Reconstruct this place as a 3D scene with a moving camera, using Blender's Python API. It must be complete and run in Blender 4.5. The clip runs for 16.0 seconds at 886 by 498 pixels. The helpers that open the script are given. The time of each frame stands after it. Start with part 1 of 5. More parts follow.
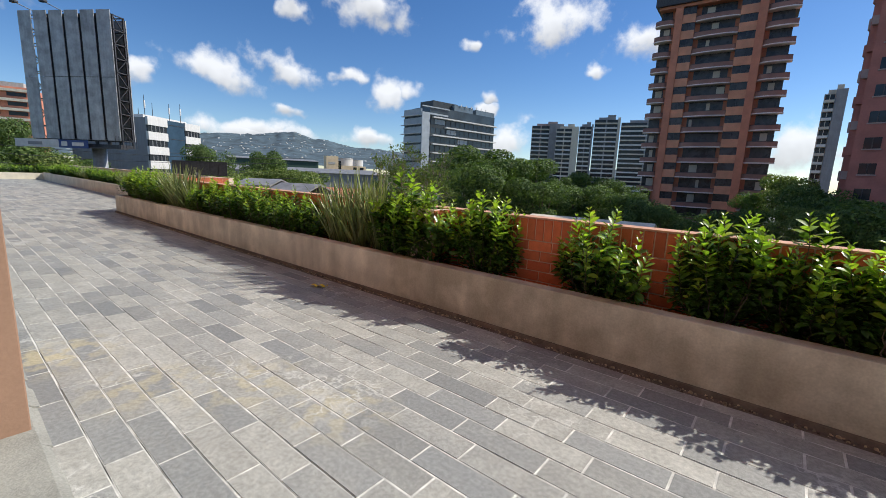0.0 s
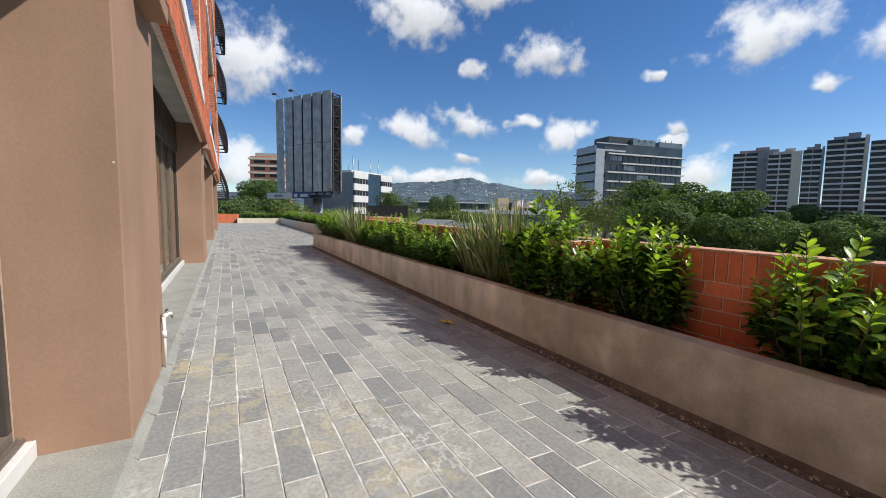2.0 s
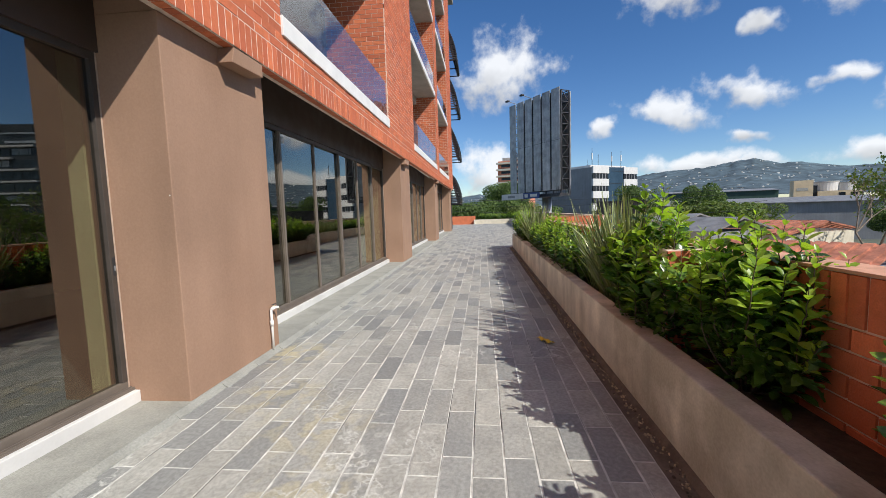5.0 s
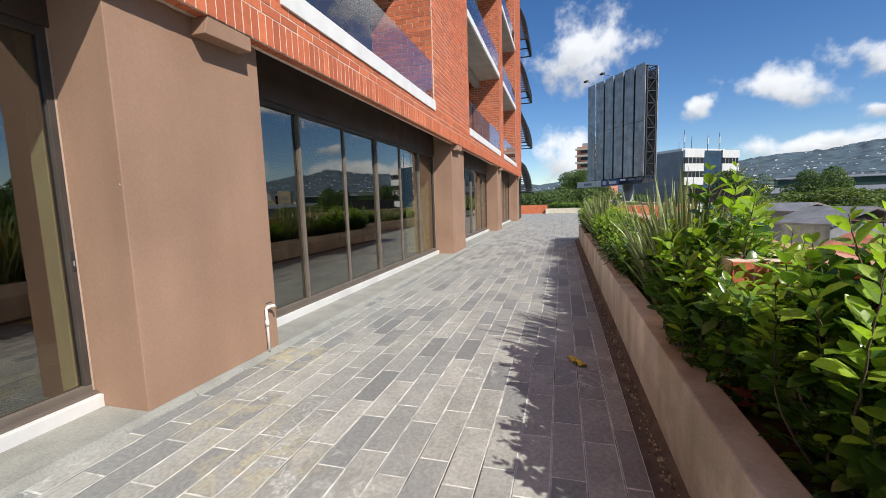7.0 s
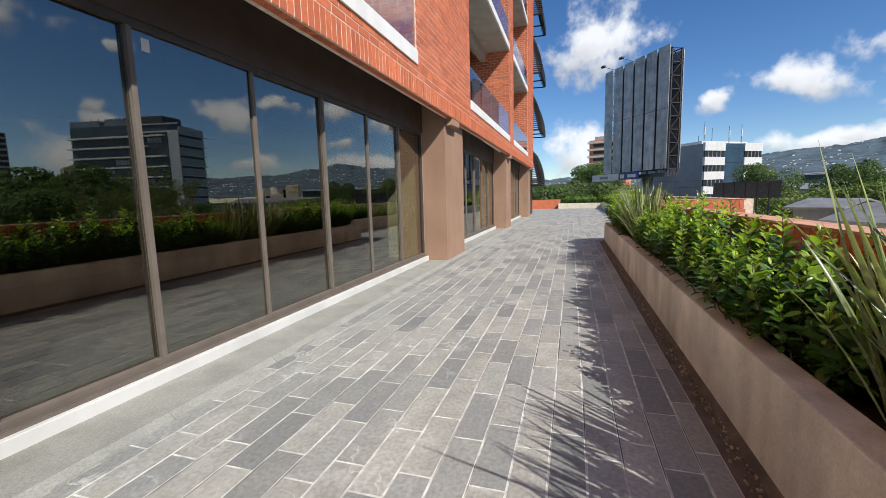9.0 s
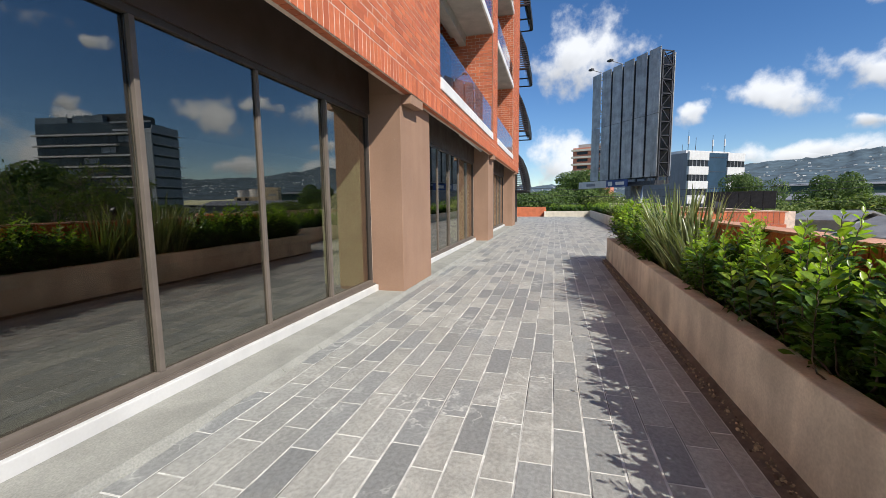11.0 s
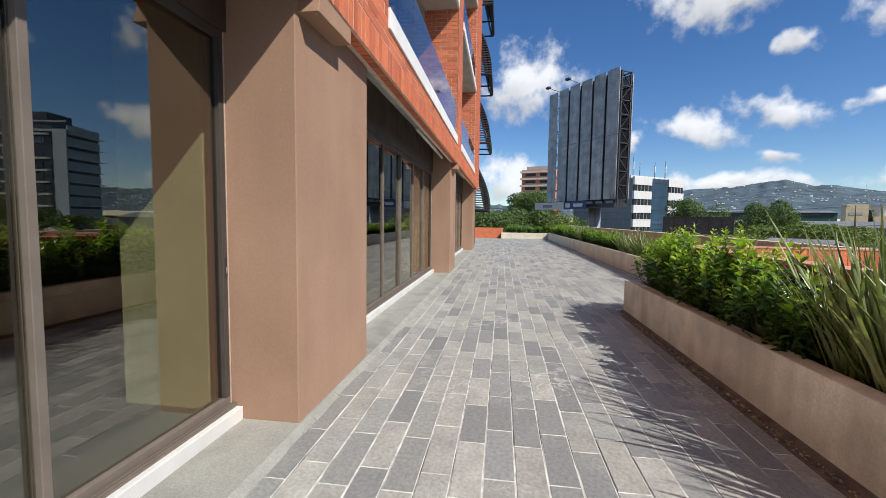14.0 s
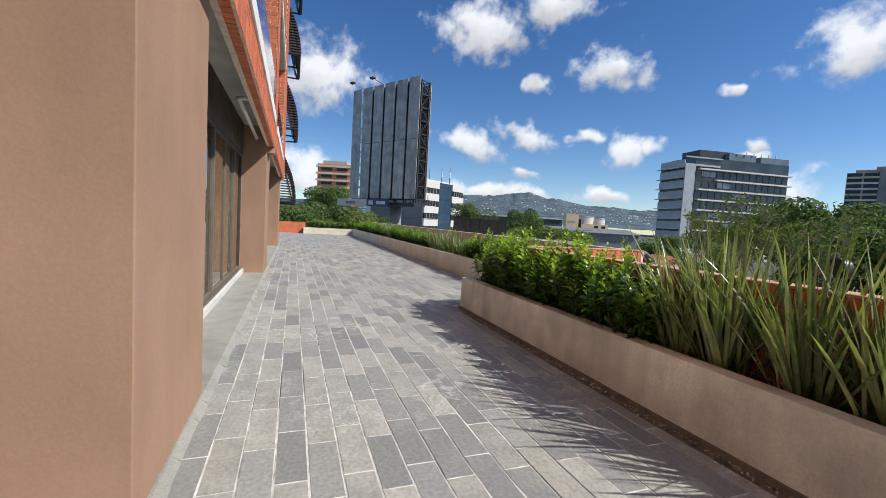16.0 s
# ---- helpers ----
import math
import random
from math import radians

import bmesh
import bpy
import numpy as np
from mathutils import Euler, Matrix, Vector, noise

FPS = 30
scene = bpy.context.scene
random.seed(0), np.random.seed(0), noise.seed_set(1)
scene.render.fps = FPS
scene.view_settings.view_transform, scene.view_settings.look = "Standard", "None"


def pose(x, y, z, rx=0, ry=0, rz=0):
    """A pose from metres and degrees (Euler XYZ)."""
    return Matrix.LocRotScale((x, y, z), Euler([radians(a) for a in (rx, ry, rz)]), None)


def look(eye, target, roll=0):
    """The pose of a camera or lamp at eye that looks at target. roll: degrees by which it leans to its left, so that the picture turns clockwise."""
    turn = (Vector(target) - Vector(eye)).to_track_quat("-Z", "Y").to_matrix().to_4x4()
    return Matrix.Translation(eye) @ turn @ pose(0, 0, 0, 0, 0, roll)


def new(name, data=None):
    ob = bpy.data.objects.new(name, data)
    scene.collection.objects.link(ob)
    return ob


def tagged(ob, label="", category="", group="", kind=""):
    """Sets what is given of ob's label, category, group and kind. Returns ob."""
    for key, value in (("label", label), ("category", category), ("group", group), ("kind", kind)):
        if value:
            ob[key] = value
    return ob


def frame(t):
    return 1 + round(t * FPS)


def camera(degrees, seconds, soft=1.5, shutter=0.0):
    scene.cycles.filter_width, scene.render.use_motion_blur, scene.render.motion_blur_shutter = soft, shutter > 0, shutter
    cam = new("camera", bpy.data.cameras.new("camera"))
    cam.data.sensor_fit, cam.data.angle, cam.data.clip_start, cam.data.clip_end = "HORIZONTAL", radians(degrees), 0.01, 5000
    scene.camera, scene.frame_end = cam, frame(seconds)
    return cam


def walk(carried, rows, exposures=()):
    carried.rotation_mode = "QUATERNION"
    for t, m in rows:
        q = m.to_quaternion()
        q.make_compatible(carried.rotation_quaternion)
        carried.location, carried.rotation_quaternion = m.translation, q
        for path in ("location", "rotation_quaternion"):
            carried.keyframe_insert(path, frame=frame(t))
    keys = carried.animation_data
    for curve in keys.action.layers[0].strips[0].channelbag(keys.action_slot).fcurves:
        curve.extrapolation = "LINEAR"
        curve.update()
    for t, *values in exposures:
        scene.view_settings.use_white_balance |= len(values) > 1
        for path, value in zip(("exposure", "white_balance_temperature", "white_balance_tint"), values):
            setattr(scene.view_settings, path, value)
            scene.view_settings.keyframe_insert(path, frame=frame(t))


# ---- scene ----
# ---- the walk ----
cam = camera(93.8, 16.0, soft=0.5)
PATH = [
    (0.0, (-0.071, 0.102, 1.646), (-1.478, 1.832, 1.254), 2.50),
    (0.5, (-0.191, 0.215, 1.590), (-1.801, 1.770, 1.249), 2.10),
    (1.0, (-0.207, 0.336, 1.540), (-1.978, 1.718, 1.258), 1.81),
    (1.5, (-0.215, 0.559, 1.506), (-2.113, 1.772, 1.273), 1.46),
    (2.0, (-0.262, 0.879, 1.497), (-2.262, 1.920, 1.294), 1.04),
    (2.5, (-0.290, 1.197, 1.505), (-2.379, 2.047, 1.317), 0.58),
    (3.0, (-0.283, 1.482, 1.505), (-2.447, 2.117, 1.322), 0.09),
    (3.5, (-0.259, 1.766, 1.511), (-2.479, 2.169, 1.327), -0.50),
    (4.0, (-0.211, 2.089, 1.524), (-2.461, 2.257, 1.333), -1.10),
    (6.5, (-0.734, 3.343, 1.596), (-2.913, 2.775, 1.356), -1.90),
    (7.0, (-1.107, 3.320, 1.556), (-3.269, 2.699, 1.300), -1.80),
    (7.5, (-1.648, 3.230, 1.542), (-3.798, 2.574, 1.270), -1.67),
    (8.0, (-2.322, 3.146, 1.507), (-4.465, 2.469, 1.233), -1.91),
    (8.5, (-3.061, 3.078, 1.460), (-5.203, 2.393, 1.191), -2.30),
    (9.0, (-3.847, 2.973, 1.476), (-5.991, 2.305, 1.192), -1.50),
    (11.5, (-7.089, 2.559, 1.498), (-9.271, 2.009, 1.255), -0.50),
    (12.0, (-7.730, 2.427, 1.506), (-9.925, 1.920, 1.278), -0.20),
    (12.5, (-8.372, 2.273, 1.530), (-10.578, 1.808, 1.315), 0.26),
    (13.0, (-8.956, 2.104, 1.553), (-11.171, 1.682, 1.355), 0.45),
    (13.5, (-9.461, 1.935, 1.569), (-11.686, 1.558, 1.391), 0.51),
    (14.0, (-9.915, 1.775, 1.574), (-12.152, 1.460, 1.412), 0.81),
    (14.5, (-10.291, 1.604, 1.574), (-12.542, 1.398, 1.431), 1.29),
    (15.0, (-10.521, 1.397, 1.584), (-12.785, 1.378, 1.453), 1.91),
    (15.5, (-10.568, 1.166, 1.589), (-12.810, 1.453, 1.460), 2.60),
    (16.0, (-10.521, 0.978, 1.545), (-12.644, 1.750, 1.400), 3.30),
]
walk(cam, [(t, look(eye, target, roll)) for t, eye, target, roll in PATH], exposures=[(0.0, 0.41), (3.0, 0.34), (4.2, 0.36), (6.5, 0.41), (9.0, 0.43), (12.0, 0.43), (16.0, 0.39)])

# ---- light: one sun and a blue sky with broken cumulus ----
SUN = Vector((0.72, 1.0, 1.12)).normalized()
sun = new("sun", bpy.data.lights.new("sun", "SUN"))
sun.data.energy, sun.data.angle, sun.data.color = 4.0, radians(0.55), (1.0, 0.955, 0.88)
sun.matrix_world = Matrix.Translation((0, 0, 60)) @ (-SUN).to_track_quat("-Z", "Y").to_matrix().to_4x4()

# clouds: azimuth, elevation, half width, half height and tilt in degrees
CLOUDS = [(177, 17.4, 6.4, 4.6), (156.5, 24.5, 7.2, 3.8), (157, 10.8, 5.4, 1.9, 16), (149.5, 12.0, 5.4, 1.5, 14), (142, 11.4, 1.9, 1.3), (149, 7.1, 2.2, 0.9),
          (179, 5.1, 5.0, 3.6), (139.5, 19.5, 4.8, 2.6), (154, 4.4, 10, 1.3), (140, 4.5, 4.0, 1.2), (116.5, 19, 6.4, 3.6), (137, 9.9, 3.2, 2.8),
          (142, 11.2, 1.3, 1.1), (121, 5.3, 4.6, 3.0), (90, 4.6, 4, 3.5), (106, 16.2, 3.6, 2.4), (149, 18, 2.0, 1.4), (124, 10.3, 1.6, 0.9),
          (147, 26.5, 5.2, 2.4), (164.2, 9.7, 2.0, 1.4), (134.8, 10.4, 2.4, 1.8), (110.5, 13.4, 1.3, 0.9), (125.4, 16, 1.3, 0.9), (124.3, 9.2, 2.2, 0.9), (152.2, 4.7, 5, 1.3), (60, 14, 9, 4), (30, 9, 10, 4), (210, 14, 9, 5),
          # added overhead and behind, never in view, to brighten the shaded sides
          (275, 64, 20, 13), (330, 52, 18, 10), (215, 52, 17, 10), (20, 48, 18, 10), (85, 62, 15, 9), (250, 28, 16, 8), (310, 20, 14, 6), (355, 22, 12, 6), (155, 60, 12, 8)]


def sky():
    w = bpy.data.worlds.new("sky")
    scene.world = w
    w.use_nodes = True
    nt = w.node_tree
    n, lk = nt.nodes, nt.links
    n.clear()
    out, bg = n.new("ShaderNodeOutputWorld"), n.new("ShaderNodeBackground")
    st = n.new("ShaderNodeTexSky")
    st.sky_type, st.sun_disc = "NISHITA", False
    st.sun_elevation, st.sun_rotation = math.asin(SUN.z), math.atan2(SUN.x, SUN.y)
    st.altitude, st.air_density, st.dust_density, st.ozone_density = 1500, 1.0, 0.5, 2.2
    tc = n.new("ShaderNodeTexCoord")

    def noise_node(scale, detail, rough):
        k = n.new("ShaderNodeTexNoise")
        k.inputs["Scale"].default_value, k.inputs["Detail"].default_value, k.inputs["Roughness"].default_value = scale, detail, rough
        lk.new(tc.outputs["Generated"], k.inputs["Vector"])
        return k

    def math_node(op, a, b=None, c=None):
        k = n.new("ShaderNodeMath")
        k.operation = op
        for i, v in enumerate((a, b, c)):
            if v is None:
                continue
            if isinstance(v, (int, float)):
                k.inputs[i].default_value = v
            else:
                lk.new(v, k.inputs[i])
        return k.outputs[0]

    warp = noise_node(9, 3, 0.6)
    sub = n.new("ShaderNodeVectorMath")
    sub.operation = "MULTIPLY_ADD"
    lk.new(warp.outputs["Color"], sub.inputs[0])
    sub.inputs[1].default_value = (0.15, 0.15, 0.07)
    lk.new(tc.outputs["Generated"], sub.inputs[2])
    off = n.new("ShaderNodeVectorMath")
    off.operation = "SUBTRACT"
    lk.new(sub.outputs[0], off.inputs[0])
    off.inputs[1].default_value = (0.075, 0.075, 0.035)
    near = high = None
    for az, el, hw, hh, *tilt in CLOUDS:
        a, e = radians(az), radians(el)
        mp = n.new("ShaderNodeMapping")
        mp.vector_type = "TEXTURE"
        mp.inputs["Location"].default_value = (math.cos(e) * math.cos(a), math.cos(e) * math.sin(a), math.sin(e))
        mp.inputs["Rotation"].default_value = (radians(sum(tilt)), -e, a)
        mp.inputs["Scale"].default_value = (0.5, radians(hw), radians(hh))
        lk.new(off.outputs[0], mp.inputs["Vector"])
        ln = n.new("ShaderNodeVectorMath")
        ln.operation = "LENGTH"
        lk.new(mp.outputs[0], ln.inputs[0])
        sz = n.new("ShaderNodeSeparateXYZ")
        lk.new(mp.outputs[0], sz.inputs[0])
        if near is None:
            near, high = ln.outputs["Value"], sz.outputs["Z"]
        else:
            closer = math_node("LESS_THAN", ln.outputs["Value"], near)
            high = math_node("MULTIPLY_ADD", math_node("SUBTRACT", sz.outputs["Z"], high), closer, high)
            near = math_node("MINIMUM", near, ln.outputs["Value"])
    puff = noise_node(19, 8, 0.58)
    fine = noise_node(7, 4, 0.55)
    body = math_node("SUBTRACT", 1.0, near)
    body = math_node("MULTIPLY_ADD", math_node("SUBTRACT", puff.outputs["Fac"], 0.5), 2.1, body)
    dens = n.new("ShaderNodeMapRange")
    dens.interpolation_type = "SMOOTHSTEP"
    dens.inputs["From Min"].default_value, dens.inputs["From Max"].default_value = -0.05, 0.75
    lk.new(body, dens.inputs["Value"])
    # cloud bases are greyer than their tops
    heart = n.new("ShaderNodeMapRange")
    heart.inputs["From Min"].default_value, heart.inputs["From Max"].default_value = -0.75, 0.25
    heart.inputs["To Min"].default_value, heart.inputs["To Max"].default_value = 0.66, 1.06
    lk.new(math_node("MULTIPLY_ADD", math_node("SUBTRACT", fine.outputs["Fac"], 0.5), 2.6, high), heart.inputs["Value"])
    white = n.new("ShaderNodeVectorMath")
    white.operation = "SCALE"
    white.inputs[0].default_value = (6.4, 6.55, 6.8)
    lk.new(heart.outputs[0], white.inputs["Scale"])
    mix = n.new("ShaderNodeMix")
    mix.data_type = "RGBA"
    lk.new(math_node("MULTIPLY", dens.outputs[0], 0.93), mix.inputs[0])
    hs = n.new("ShaderNodeHueSaturation")
    hs.inputs["Hue"].default_value, hs.inputs["Saturation"].default_value = 0.506, 1.26
    hs.inputs["Value"].default_value = 0.87
    lk.new(st.outputs[0], hs.inputs["Color"])
    lk.new(hs.outputs[0], mix.inputs[6])
    lk.new(white.outputs[0], mix.inputs[7])
    lk.new(mix.outputs[2], bg.inputs["Color"])
    bg.inputs["Strength"].default_value = 0.110
    lk.new(bg.outputs[0], out.inputs["Surface"])


sky()

# ---- materials ----


def mat(name, base, rough=0.6, var=0.15, scale=5.0, bump=0.15, bscale=70.0, metal=0.0, rnd=0.0, other=None, stain=None, streak=0.0, coat=0.0, spots=None, grain=0.0, specks=0.0, band=None, spec=0.5, bloom=None, cracks=None, top=None):
    """Surface with colour variation at two scales, fine relief, and a shade of its own for each piece."""
    m = bpy.data.materials.new(name)
    m.use_nodes = True
    nt = m.node_tree
    n, lk = nt.nodes, nt.links
    p = n["Principled BSDF"]
    geo = n.new("ShaderNodeNewGeometry")

    def nz(scale, detail=4.0, stretch=None):
        k = n.new("ShaderNodeTexNoise")
        k.inputs["Scale"].default_value, k.inputs["Detail"].default_value = scale, detail
        if stretch:
            s = n.new("ShaderNodeVectorMath")
            s.operation = "MULTIPLY"
            s.inputs[1].default_value = stretch
            lk.new(geo.outputs["Position"], s.inputs[0])
            lk.new(s.outputs[0], k.inputs["Vector"])
        else:
            lk.new(geo.outputs["Position"], k.inputs["Vector"])
        return k.outputs["Fac"]

    def ramp(src, a, b, lo, hi):
        r = n.new("ShaderNodeMapRange")
        r.inputs["From Min"].default_value, r.inputs["From Max"].default_value = a, b
        r.inputs["To Min"].default_value, r.inputs["To Max"].default_value = lo, hi
        lk.new(src, r.inputs["Value"])
        return r.outputs[0]

    def blend(kind, fac, a, b):
        x = n.new("ShaderNodeMix")
        x.data_type, x.blend_type = "RGBA", kind
        for sock, v in ((x.inputs[0], fac), (x.inputs[6], a), (x.inputs[7], b)):
            if isinstance(v, (int, float)):
                sock.default_value = v
            elif isinstance(v, tuple):
                sock.default_value = (*v, 1)
            else:
                lk.new(v, sock)
        return x.outputs[2]

    def times(col, fac):
        x = n.new("ShaderNodeVectorMath")
        x.operation = "SCALE"
        lk.new(col, x.inputs[0])
        lk.new(fac, x.inputs["Scale"])
        return x.outputs[0]

    col = blend("MIX", ramp(nz(scale), 0.35, 0.65, 0, 1), tuple(c * (1 - var) for c in base), tuple(min(1, c * (1 + var)) for c in base))
    if rnd or other:
        oi = n.new("ShaderNodeObjectInfo")
        add = n.new("ShaderNodeMath")
        add.operation = "ADD"
        lk.new(oi.outputs["Random"], add.inputs[0])
        lk.new(geo.outputs["Random Per Island"], add.inputs[1])
        fr = n.new("ShaderNodeMath")
        fr.operation = "FRACT"
        lk.new(add.outputs[0], fr.inputs[0])
        if other:
            col = blend("MIX", ramp(fr.outputs[0], 0.30, 0.85, 0, 1), col, other)
        if rnd:
            w7 = n.new("ShaderNodeMath")
            w7.operation = "MULTIPLY"
            w7.inputs[1].default_value = 7.31
            lk.new(fr.outputs[0], w7.inputs[0])
            f2 = n.new("ShaderNodeMath")
            f2.operation = "FRACT"
            lk.new(w7.outputs[0], f2.inputs[0])
            col = times(col, ramp(f2.outputs[0], 0, 1, 1 - rnd, 1 + rnd))
    if stain:
        colour, size, amount = stain
        col = blend("MIX", ramp(nz(size, 6.0), 0.56, 0.72, 0, amount), col, colour)
    if spots:
        colour, amount, where = spots
        for sx, sy, sr in where:
            ds = n.new("ShaderNodeVectorMath")
            ds.operation = "DISTANCE"
            lk.new(geo.outputs["Position"], ds.inputs[0])
            ds.inputs[1].default_value = (sx, sy, 0)
            sm = n.new("ShaderNodeMath")
            sm.operation = "MULTIPLY"
            lk.new(ramp(ds.outputs["Value"], sr * 0.3, sr, 1, 0), sm.inputs[0])
            lk.new(ramp(nz(7.0, 9.0), 0.47, 0.57, 0, amount), sm.inputs[1])
            col = blend("MIX", sm.outputs[0], col, colour)
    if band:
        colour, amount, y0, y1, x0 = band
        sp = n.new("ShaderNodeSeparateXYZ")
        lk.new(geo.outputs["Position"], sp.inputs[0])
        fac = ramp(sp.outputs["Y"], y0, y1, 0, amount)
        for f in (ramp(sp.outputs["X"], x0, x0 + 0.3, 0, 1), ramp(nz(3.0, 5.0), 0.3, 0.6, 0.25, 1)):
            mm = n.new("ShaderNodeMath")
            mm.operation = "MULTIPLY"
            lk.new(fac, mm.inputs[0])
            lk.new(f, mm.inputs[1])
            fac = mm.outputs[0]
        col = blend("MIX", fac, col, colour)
    if bloom:
        # pale lime bloom in blotches and thin wandering lines
        colour, amount = bloom
        blot = ramp(nz(6.5, 10.0), 0.54, 0.60, 0, amount)
        ab = n.new("ShaderNodeMath")
        ab.operation = "ABSOLUTE"
        lk.new(ramp(nz(2.1, 8.0), 0, 1, -1, 1), ab.inputs[0])
        line = ramp(ab.outputs[0], 0.004, 0.016, amount * 1.8, 0)
        for f, lo, hi in ((blot, 0.50, 0.66), (line, 0.52, 0.60)):
            mm = n.new("ShaderNodeMath")
            mm.operation = "MULTIPLY"
            lk.new(f, mm.inputs[0])
            lk.new(ramp(nz(0.9, 3.0), lo, hi, 0, 1), mm.inputs[1])
            col = blend("MIX", mm.outputs[0], col, colour)
        col = times(col, ramp(nz(36.0, 9.0), 0.36, 0.64, 0.84, 1.12))
    if cracks:
        # dark open line along the middle of each long joint
        y0, pitch, colour = cracks
        sp2 = n.new("ShaderNodeSeparateXYZ")
        lk.new(geo.outputs["Position"], sp2.inputs[0])
        pp = n.new("ShaderNodeMath")
        pp.operation = "PINGPONG"
        pp.inputs[1].default_value = pitch / 2
        ss = n.new("ShaderNodeMath")
        ss.operation = "SUBTRACT"
        ss.inputs[1].default_value = y0 + 0.0015
        lk.new(sp2.outputs["Y"], ss.inputs[0])
        lk.new(ss.outputs[0], pp.inputs[0])
        mm = n.new("ShaderNodeMath")
        mm.operation = "MULTIPLY"
        lk.new(ramp(pp.outputs[0], 0.0024, 0.0036, 1, 0), mm.inputs[0])
        lk.new(ramp(nz(1.3, 6.0), 0.45, 0.60, 0.0, 1), mm.inputs[1])
        col = blend("MIX", mm.outputs[0], col, colour)
    if top:
        colour, amount = top
        sn = n.new("ShaderNodeSeparateXYZ")
        lk.new(geo.outputs["Normal"], sn.inputs[0])
        mm = n.new("ShaderNodeMath")
        mm.operation = "MULTIPLY"
        lk.new(ramp(sn.outputs["Z"], 0.5, 0.9, 0, 1), mm.inputs[0])
        lk.new(ramp(nz(3.2, 8.0), 0.44, 0.60, 0, amount), mm.inputs[1])
        col = blend("MIX", mm.outputs[0], col, colour)
    if specks:
        vo = n.new("ShaderNodeTexVoronoi")
        vo.inputs["Scale"].default_value = specks
        lk.new(geo.outputs["Position"], vo.inputs["Vector"])
        col = blend("MIX", ramp(vo.outputs["Distance"], 0.010, 0.016, 0.85, 0), col, (0.75, 0.73, 0.7))
    if streak:
        col = times(col, ramp(nz(2.0, 7.0, (1.7, 1.7, 0.16)), 0.3, 0.7, 1 - streak, 1 + streak * 0.5))
    col = times(col, ramp(nz(bscale, 3.0), 0.25, 0.75, 1 - var * 0.5 - grain, 1 + var * 0.5 + grain))
    lk.new(col, p.inputs["Base Color"])
    lk.new(ramp(nz(scale * 2.3), 0.3, 0.7, max(0.05, rough - 0.1), min(1, rough + 0.08)), p.inputs["Roughness"])
    p.inputs["Metallic"].default_value = metal
    p.inputs["Coat Weight"].default_value = coat
    p.inputs["Specular IOR Level"].default_value = spec
    if bump:
        b = n.new("ShaderNodeBump")
        b.inputs["Strength"].default_value, b.inputs["Distance"].default_value = bump, 0.01
        lk.new(nz(bscale, 4.0), b.inputs["Height"])
        lk.new(b.outputs[0], p.inputs["Normal"])
    return m


def glass_mat(name, tint, gloss, rough=0.01, colour=(1, 1, 1)):
    """Coated pane: what passes is tinted, the rest is mirrored, more so at a glancing angle."""
    m = bpy.data.materials.new(name)
    m.use_nodes = True
    n, lk = m.node_tree.nodes, m.node_tree.links
    n.remove(n["Principled BSDF"])
    tr, gl, mx, lw, pw, ad = (n.new(k) for k in ("ShaderNodeBsdfTransparent", "ShaderNodeBsdfGlossy", "ShaderNodeMixShader", "ShaderNodeLayerWeight", "ShaderNodeMath", "ShaderNodeMath"))
    tr.inputs["Color"].default_value = (*tint, 1)
    gl.inputs["Color"].default_value = (*colour, 1)
    gl.inputs["Roughness"].default_value = rough
    lw.inputs["Blend"].default_value = 0.5
    pw.operation = "POWER"
    pw.inputs[1].default_value = 4.0
    lk.new(lw.outputs["Facing"], pw.inputs[0])
    ad.operation, ad.use_clamp = "MULTIPLY_ADD", True
    ad.inputs[1].default_value, ad.inputs[2].default_value = 0.75, gloss
    lk.new(pw.outputs[0], ad.inputs[0])
    lk.new(ad.outputs[0], mx.inputs[0])
    lk.new(tr.outputs[0], mx.inputs[1])
    lk.new(gl.outputs[0], mx.inputs[2])
    lk.new(mx.outputs[0], n["Material Output"].inputs["Surface"])
    return m


def leaf_mat(name, base, other, rough=0.35, through_amount=0.35):
    m = mat(name, base, rough, 0.25, 9.0, 0.05, 120.0, other=other, rnd=0.3)
    n, lk = m.node_tree.nodes, m.node_tree.links
    p = n["Principled BSDF"]
    src = p.inputs["Base Color"].links[0].from_socket
    t, mx = n.new("ShaderNodeBsdfTranslucent"), n.new("ShaderNodeMixShader")
    g = n.new("ShaderNodeVectorMath")
    g.operation = "MULTIPLY"
    g.inputs[1].default_value = (1.5, 1.7, 0.6)
    lk.new(src, g.inputs[0])
    lk.new(g.outputs[0], t.inputs["Color"])
    mx.inputs[0].default_value = through_amount
    lk.new(p.outputs[0], mx.inputs[1])
    lk.new(t.outputs[0], mx.inputs[2])
    lk.new(mx.outputs[0], n["Material Output"].inputs["Surface"])
    return m


TILE = mat("slate_tile", (0.375, 0.366, 0.328), 0.6, 0.11, 5, 0.12, 230, rnd=0.11, other=(0.248, 0.252, 0.242), stain=((0.42, 0.40, 0.35), 1.3, 0.3), grain=0.22, spots=((0.53, 0.46, 0.28), 0.46, [(-4.75, 0.52, 0.4), (-4.7, 0.65, 0.6), (-3.6, 0.95, 0.5), (-3.1, 1.5, 0.55), (-2.3, 1.75, 0.5)]), band=((0.19, 0.125, 0.085), 0.30, 3.3, 3.8, -17.8), bloom=((0.58, 0.575, 0.53), 0.42))
GROUT = mat("grout", (0.60, 0.59, 0.545), 0.85, 0.25, 9, 0.3, 120, cracks=(0.917, 0.1955, (0.05, 0.047, 0.042)))
